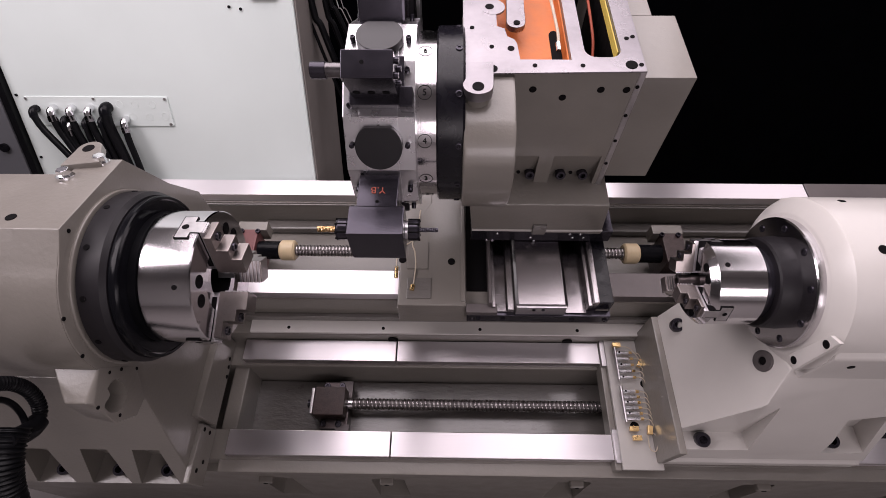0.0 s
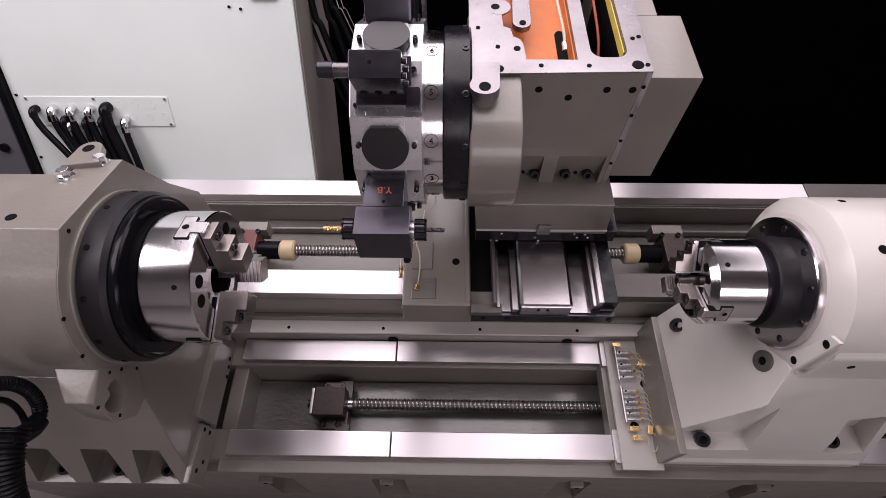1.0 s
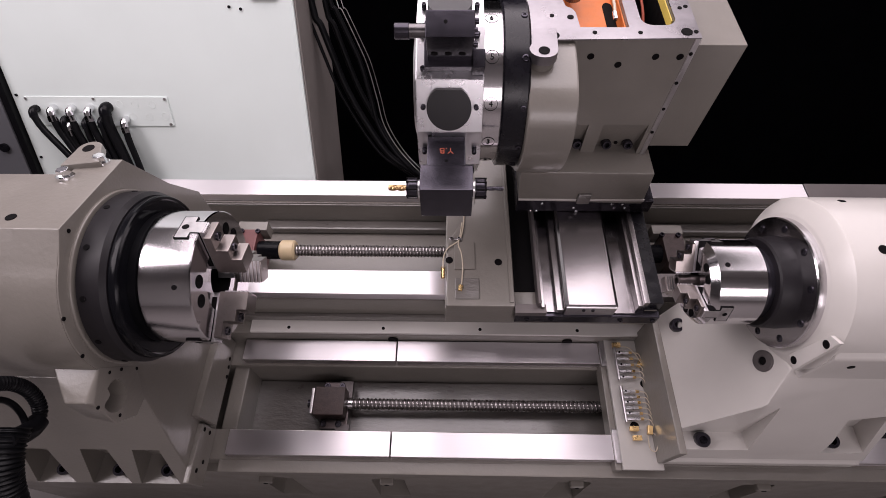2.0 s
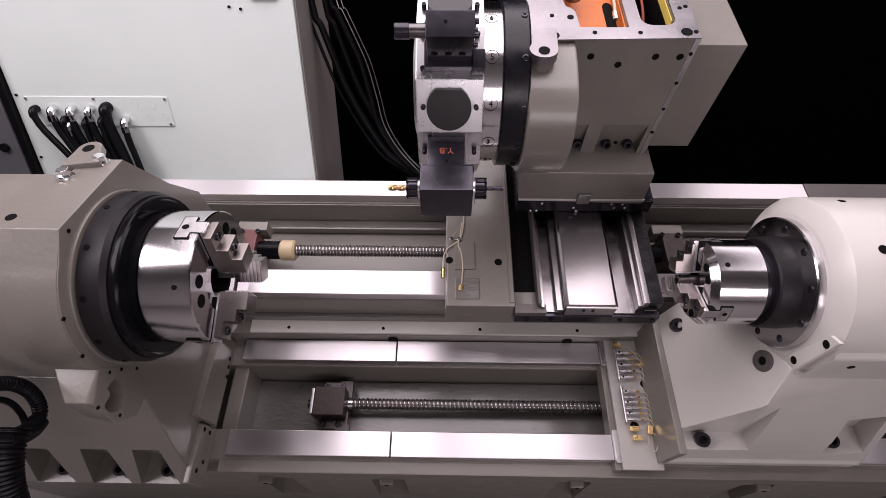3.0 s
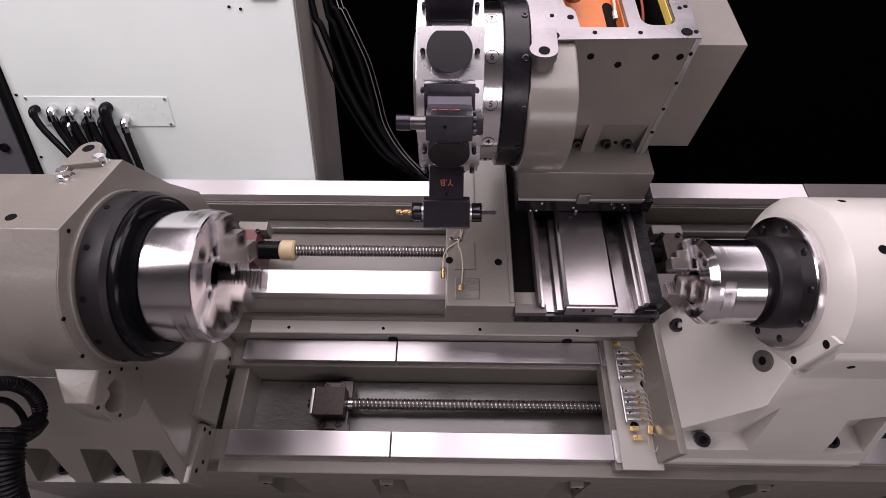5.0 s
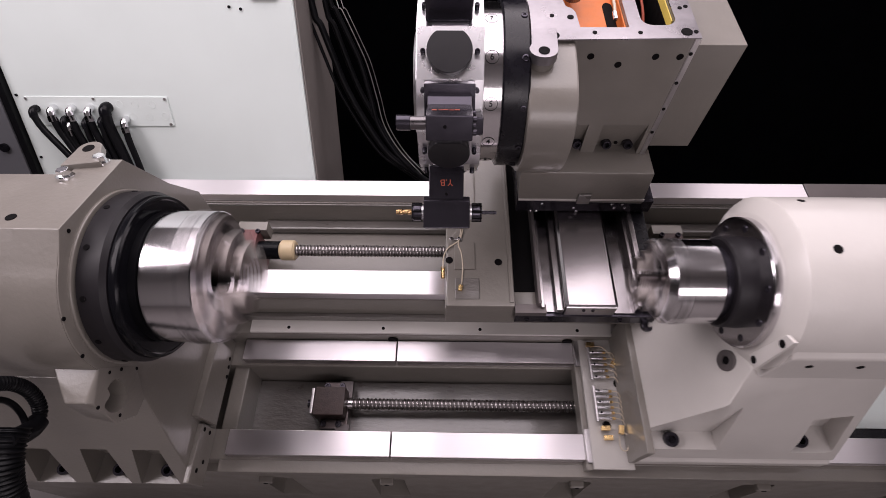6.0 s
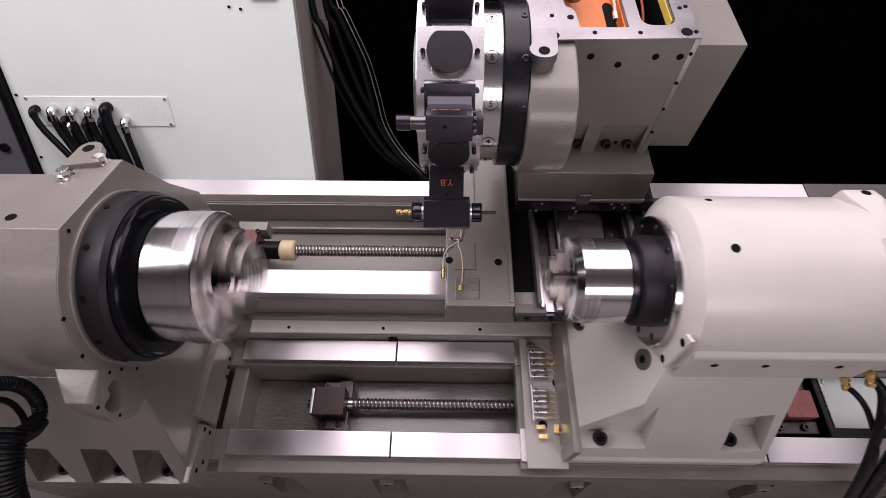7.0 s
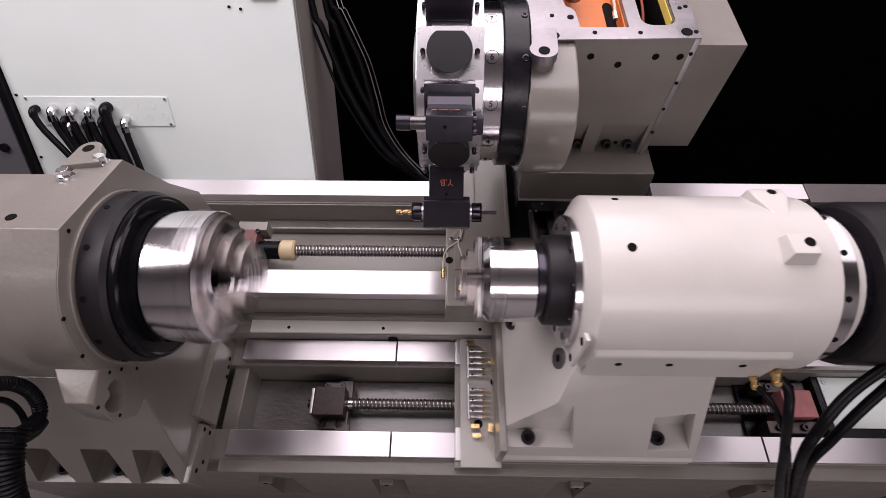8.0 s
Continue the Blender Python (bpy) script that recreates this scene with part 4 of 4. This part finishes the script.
    for k in range(12):
        ang = round((1.6 + 30 * k) % 360, 1)
        m = pose(0, 0, 0, ang - 90)      # z outwards from the face, y up along the turn

        def on(name, bm, mat, bevel=0.0, label=""):
            bm.transform(m)
            return part(name, bm, mat, disc, label, bevel)
        # side rails of the face, screws, number
        on("face_pad", box(-0.228, -0.163, -0.0466, 0.0466, ap - 0.002, ap + 0.0022), BRIGHT, 0.0006)
        for x in (-0.243, -0.147):
            for y in ((0.0,) if ang != 121.6 else (-0.03, 0.03)):
                on("stud", turned([(0, 0), (0, 0.0046), (0.011, 0.0046), (0.012, 0.004), (0.012, 0.0024), (0.009, 0.0022), (0.009, 0)], (x, y, ap), (0, 0, 1), 14), OXIDE)
        lettering(number[ang], 0.016, m @ Matrix.Translation((-0.119, 0, 0.1586)) @ pose(0, 0, 0, 0, 0, 0), INK, disc, "number")
        on("number_ring", turned([(0, 0.0126), (0.0005, 0.0126), (0.0005, 0.0119), (0, 0.0119)], (-0.119, 0, 0.1580), (0, 0, 1), 32), INK)
        if ang == 121.6:
            # boring bar holder
            z0 = ap + 0.002
            on("tool_block", prism([(-0.0235, z0), (-0.0235, 0.301), (0.0185, 0.301), (0.0185, 0.235), (0.03, 0.225), (0.03, z0)], -0.233, -0.157), OXIDE, 0.002, "black steel boring bar holder")
            on("block_foot", box(-0.240, -0.150, -0.034, 0.046, z0, z0 + 0.025), OXIDE, 0.002)
            on("boring_bar", rod((-0.262, -0.002, 0.272), (-0.231, -0.002, 0.272), 0.0112, 24), DARK_STEEL, 0.001, "steel boring bar")
            on("bar_tip", rod((-0.283, -0.002, 0.271), (-0.259, -0.002, 0.271), 0.0128, 28, None, 0.0012), OXIDE, 0, "rounded dark bar end")
            on("nozzle_block", box(-0.157, -0.135, -0.040, -0.008, z0, z0 + 0.04), OXIDE, 0.002)
            for y, z in ((-0.014, 0.285), (0.008, 0.285), (-0.014, 0.25), (0.008, 0.25)):
                on("block_screw", rod((-0.157, y, z), (-0.150, y, z), 0.005, 12), OXIDE, 0.0008)
            for x in (-0.221, -0.198, -0.175):
                on("block_screw", rod((x, -0.0232, 0.235), (x, -0.0245, 0.235), 0.006, 16), HOLE)
            on("block_screw", rod((-0.202, 0.0, 0.3008), (-0.202, 0, 0.3014), 0.003, 16), HOLE)
            for i, x in enumerate((-0.224, -0.213, -0.205, -0.195, -0.186)):
                bm = box(x, x + 0.008, 0.0187, 0.0190, 0.266 + 0.002 * (i % 2), 0.271 - 0.001 * (i % 3))
                on("marking", bm, RED)
        elif ang == 181.6:
            # driven tool holder
            z0 = ap + 0.002
            on("holder_neck", box(-0.236, -0.165, -0.036, 0.036, z0, 0.25), OXIDE, 0.002, "black steel driven tool holder")
            on("holder_head", prism([(-0.030, 0.24), (-0.042, 0.25), (-0.042, 0.306), (0.042, 0.306), (0.042, 0.25), (0.030, 0.24)], -0.247, -0.152), OXIDE, 0.002)
            for side, x in ((-1, -0.247), (1, -0.152)):
                on("collar", rod((x, 0, 0.271), (x + side * 0.006, 0, 0.271), 0.016, 24), BRIGHT, 0.001)
                nut = turned([(0, 0.0), (0, 0.019), (0.016, 0.019), (0.02, 0.016), (0.02, 0)], (x + side * 0.006, 0, 0.271), (side, 0, 0), 24)
                on("collet_nut", nut, OXIDE, 0.0008, "black collet nut")
                for j in range(8):
                    a = j * math.tau / 8
                    on("nut_slot", rod((x + side * 0.0055, 0.0182 * math.cos(a), 0.271 + 0.0182 * math.sin(a)), (x + side * 0.0265, 0.0182 * math.cos(a), 0.271 + 0.0182 * math.sin(a)), 0.0019, 8), HOLE)
                on("cutter", build_cutter(x + side * 0.024, side, 0.271, 0.036 if side < 0 else 0.034, 0.006 if side < 0 else 0.0042), GOLD if side < 0 else OXIDE, 0, "gold coated end mill" if side < 0 else "black twist drill")
            mt = m @ Matrix.Translation((-0.2, 0.0366, 0.212)) @ Matrix(((-1, 0, 0, 0), (0, 0, 1, 0), (0, 1, 0, 0), (0, 0, 0, 1)))
            lettering("Y.B", 0.019, mt, RED, disc, "red_lettering")
            on("block_screw", rod((-0.2, 0.0368, 0.236), (-0.2, 0.0362, 0.236), 0.003, 16), HOLE)
        elif ang == 61.6:
            on("tool_block", box(-0.24, -0.155, -0.04, 0.04, ap, 0.25), OXIDE, 0.006, "black steel tool block")
        else:
            rim = [(-0.196 + 0.0405 * math.cos(k * math.tau / 64), min(0.033, 0.0405 * math.sin(k * math.tau / 64))) for k in range(64)]
            on("blank_plug", prism([q for i, q in enumerate(rim) if i == 0 or (q[0] - rim[i - 1][0]) ** 2 + (q[1] - rim[i - 1][1]) ** 2 > 1e-9], ap + 0.002, ap + 0.0165, "z"), PLUG, 0.0012, "round black blanking plug with one flat")
    return tu, disc


def build_cutter(x, side, z, n, r):
    """A helically fluted cutter."""
    bm = bmesh.new()
    last = None
    steps, seg = 24, 12
    for k in range(steps + 1):
        row = []
        for j in range(seg):
            a = j * math.tau / seg
            q = r * (0.72 + 0.28 * abs(math.cos(a)) ** 0.6)
            b = a + k * 0.28
            row.append(bm.verts.new((x + side * n * k / steps, q * math.cos(b), z + q * math.sin(b))))
        if last:
            for j in range(seg):
                bm.faces.new((last[j], last[(j + 1) % seg], row[(j + 1) % seg], row[j]))
        else:
            bm.faces.new(row)
        last = row
    bm.faces.new(last)
    return bm


turret, turret_disc = build_turret()


# ---- cabinets, cables ----
CAB = pose(0, 0, 1.15)      # upright frame at spindle height


def build_cabinet():
    cb = thing("control_cabinet", "white sheet steel control cabinet with a plug panel", "cabinet", CAB)
    part("body", box(-1.337, -0.490, 0.62, 0.98, -1.10, 1.15), CABINET, cb, "white painted body", 0.004)
    # Thin sheet that gives the right side a darker tone than the front.
    part("side_panel", box(-0.4895, -0.484, 0.626, 0.978, -1.09, 1.14), CABINET_SIDE, cb, "cabinet side in a darker grey-brown tone", 0.001)
    part("vent", box(-0.60, -0.53, 0.612, 0.622, 0.462, 0.50), BLACK, cb, "dark latch", 0.004)
    part("plate", box(-1.302, -0.886, 0.6165, 0.6215, 0.128, 0.212), CABINET, cb, "screwed plug plate", 0.001)
    for x in (-1.296, -1.10, -0.894):
        part("plate_screw", rod((x, 0.6165, 0.206), (x, 0.614, 0.206), 0.004, 10), STEEL, cb)
    part("plate_screw", rod((-0.894, 0.6165, 0.134), (-0.894, 0.614, 0.134), 0.004, 10), STEEL, cb)
    for x, z in ((-1.03, 0.19), (-0.985, 0.19), (-0.935, 0.19), (-1.0, 0.155), (-0.95, 0.155), (-0.905, 0.157)):
        part("blind_hole", turned([(0, 0.011), (0.0006, 0.011), (0.0006, 0.0095), (0, 0.0095)], (x, 0.6165, z), (0, -1, 0), 20), CABINET, cb, "blanked round hole")
    for x, z in ((-1.322, 0.215), (-1.322, 0.03), (-0.63, 0.44), (-0.66, 0.445)):
        part("rivet", rod((x, 0.62, z), (x, 0.617, z), 0.004, 10), BLACK, cb)
    # hydraulic elbows and hoses
    for x, z, mat, r, sway in ((-1.275, 0.178, BLACK, 0.013, 0.135), (-1.222, 0.18, CHROME, 0.0135, 0.085), (-1.196, 0.150, BLACK, 0.012, 0.09), (-1.182, 0.138, CHROME, 0.012, 0.075), (-1.168, 0.18, CHROME, 0.0135, 0.06), (-1.134, 0.146, BLACK, 0.012, 0.06),
                               (-1.115, 0.18, CHROME, 0.0135, 0.055), (-1.085, 0.150, BLACK, 0.013, 0.05), (-1.065, 0.183, BLACK, 0.019, 0.05), (-1.02, 0.148, CHROME, 0.0125, 0.035)):
        part("elbow", tube([(x, 0.62, z), (x, 0.606, z), (x, 0.597, z - 0.006), (x + 0.002, 0.593, z - 0.020)], r * 0.82, 14, None, 0.004), mat, cb, "chrome elbow" if mat is CHROME else "black elbow")
        if mat is CHROME:
            part("elbow_nut", rod((x + 0.002, 0.593, z - 0.017), (x + 0.004, 0.591, z - 0.033), r * 0.92, 6), mat, cb)
        part("hose", tube([(x + 0.003, 0.592, z - 0.016), (x + 0.15 * sway, 0.588, z - 0.055), (x + 0.5 * sway, 0.58, z - 0.12), (x + sway, 0.565, z - 0.21), (x + sway * 1.5, 0.55, z - 0.30)], r * 0.72, 12), RUBBER, cb, "black hose")
    # neighbouring dark panel
    dk = thing("machine_panel", "dark grey machine side panel beside the white cabinet", "panel", CAB)
    part("panel", box(-1.9, -1.360, 0.60, 0.95, -1.10, 1.15), CABINET_DARK, dk, "", 0.003)
    # Black strip filling the gap beside the cabinet.
    part("gap_strip", box(-1.359, -1.3385, 0.603, 0.95, -1.10, 1.15), RUBBER, dk, "black strip between panel and cabinet", 0.003)
    part("knob", rod((-1.402, 0.60, 0.066), (-1.402, 0.592, 0.066), 0.013, 20), BLACK, dk)
    # drooping cables between cabinet and turret, hanging from above
    heavy = [(-0.50, 0.78, 0.75), (-0.475, 0.76, 0.441), (-0.456, 0.76, 0.389), (-0.429, 0.76, 0.304), (-0.395, 0.76, 0.205), (-0.341, 0.76, 0.099), (-0.274, 0.76, -0.003), (-0.182, 0.76, -0.072), (-0.10, 0.76, -0.13)]
    light = [(-0.44, 0.74, 0.70), (-0.40, 0.74, 0.457), (-0.387, 0.74, 0.432), (-0.350, 0.74, 0.347), (-0.325, 0.74, 0.283), (-0.302, 0.74, 0.185), (-0.284, 0.74, 0.1015), (-0.237, 0.74, 0.017), (-0.17, 0.74, -0.06)]
    for line, dx, r, lab, mat in ((heavy, 0.0, 0.010, "thick black cable drooping from above", RUBBER), (heavy, 0.035, 0.008, "black cable drooping from above", RUBBER), (heavy, -0.03, 0.005, "thin black cable drooping from above", RUBBER),
                                  (light, 0.0, 0.0015, "thin grey wire drooping from above", STEEL), (light, 0.012, 0.0012, "thin grey wire drooping from above", STEEL), (light, -0.02, 0.007, "black cable drooping from above", RUBBER)):
        cbl = thing("hanging_cable", lab, "cable", CAB, "hanging cables")
        part("sheath", tube([(x + dx, y + 0.4 * abs(dx), z) for x, y, z in line], r, 10), mat, cbl)


build_cabinet()


def build_conduit():
    c = thing("conduit", "black ribbed conduit bent over the headstock foot", "conduit", BED, "conduits")
    part("sheath", tube([(-0.82, -0.262, 0.11), (-0.82, -0.238, 0.066), (-0.82, -0.225, 0.03), (-0.82, -0.223, -0.005), (-0.82, -0.232, -0.037), (-0.82, -0.250, -0.060), (-0.82, -0.270, -0.062), (-0.82, -0.283, -0.05)], 0.0118, 16, None, 0.0016, 0.08, 0.0065), RUBBER, c)
    part("sleeve", tube([(-0.82, -0.266, -0.066), (-0.818, -0.283, -0.055), (-0.815, -0.300, -0.030), (-0.81, -0.315, 0.0)], 0.017, 18), RUBBER, c, "smooth black sleeve")
    c = thing("conduit", "thick black ribbed conduit hanging past the bed", "conduit", BED, "conduits")
    part("sheath", tube([(-0.82, -0.288, -0.014), (-0.82, -0.326, -0.021), (-0.82, -0.359, -0.0375), (-0.82, -0.393, -0.067), (-0.82, -0.47, -0.16), (-0.82, -0.62, -0.42)], 0.028, 20, None, 0.0016, 0.06, 0.0075), RUBBER, c)
    part("thin_cable", tube([(-0.80, -0.30, 0.09), (-0.82, -0.258, 0.045), (-0.83, -0.250, 0.0), (-0.83, -0.262, -0.035), (-0.82, -0.285, -0.05)], 0.0055, 10), RUBBER, c, "thin black cable")


build_conduit()


def build_far_end():
    """Support of the lower screw at the far end, with sheet covers."""
    b = thing("bearing_block", "red oxide bearing block at the end of the lower screw", "bearing block")
    part("body", box(0.872, 0.958, -0.128, -0.052, -0.68, -0.562), RUST, b, "red oxide block", 0.004)
    part("plate", box(0.83, 0.97, -0.05, -0.02, -0.68, -0.60), STEEL_WORN, b, "", 0.003)
    part("plate", box(0.83, 0.97, -0.165, -0.13, -0.68, -0.60), STEEL_WORN, b, "", 0.003)
    for x in (0.86, 0.93):
        cap_screw((x, -0.035, -0.60), (0, 0, 1), 0.010, 0.009, b)
        cap_screw((x, -0.148, -0.60), (0, 0, 1), 0.010, 0.009, b)
    g = thing("chip_guard", "pale sheet steel guard at the end of the bed", "guard")
    part("sheet", box(1.0, 1.32, -0.153, -0.011, -0.579, -0.575), CABINET, g, "white sheet", 0.001)
    # Plate added to turn the trough floor black round the sheet.
    part("tray", box(0.80, 1.40, -0.176, -0.006, -0.668, -0.661), RING_BLACK, g, "black plate over the trough floor", 0.001)
    part("frame", box(0.984, 1.34, -0.178, -0.006, -0.600, -0.5795), RING_BLACK, g, "black frame under the sheet", 0.001)
    part("flange", box(0.980, 0.984, -0.176, -0.008, -0.661, -0.575), RING_BLACK, g, "", 0.001)
    part("edge_strip", box(0.985, 1.32, -0.186, -0.1785, -0.60, -0.57), BLACK, g, "black edging", 0.001)
    part("edge_strip", box(0.985, 1.32, -0.0045, 0.0035, -0.60, -0.57), BLACK, g, "black edging", 0.001)
    for x in (1.0, 1.30):
        part("sheet_screw", rod((x + 0.012, -0.026, -0.5755), (x + 0.012, -0.026, -0.572), 0.006, 16), STEEL, g)


build_far_end()


# ---- what moves ----
def motions():
    slide = [(0.0, 0.0), (0.5, 0.0052), (1.0, 0.0112), (1.1, 0.0127), (1.2, 0.024), (1.3, 0.055), (1.4, 0.086), (1.5, 0.107), (1.6, 0.119), (1.7, 0.119), (8.0, 0.119)]
    lift = {0.0: 0, 0.5: 0, 1.0: 0, 1.1: 0.002, 1.2: 0.03, 1.3: 0.065, 1.4: 0.088, 1.5: 0.093, 1.6: 0.093, 1.7: 0.093, 8.0: 0.093}
    walk(saddle, [(t, BED @ pose(x, 0, 0)) for t, x in slide])
    walk(turret, [(t, BED @ pose(x, lift[t], 0)) for t, x in slide])
    walk(turret_disc, [(t, pose(0, TY, TZ, a)) for t, a in ((0, 0), (3.3, 0), (3.3667, 12), (3.4333, 27), (3.4667, 30), (3.6, 30), (8, 30))])
    carriage = [(0.0, 0.0), (5.4, 0.0), (5.5, -0.002), (5.6, -0.0105), (6.0, -0.0734), (6.5, -0.1575), (7.0, -0.2406), (7.5, -0.3254), (8.0, -0.4106)]
    walk(sub_spindle, [(t, BED @ pose(x, 0, 0)) for t, x in carriage])

    def spin(t):
        """Degrees turned: a soft start, then a steady rate."""
        rate, start, ramp = 2400.0, 4.75, 0.8
        if t <= start:
            return 0.0
        u = t - start
        return rate * u * u / (2 * ramp) if u < ramp else rate * (u - ramp / 2)
    times = [0.0] + [k / 30 for k in range(142, 241)]
    walk(main_chuck, [(t, pose(0, 0, 0, spin(t))) for t in times])
    walk(sub_chuck, [(t, pose(0, 0, 0, spin(t))) for t in times])


motions()
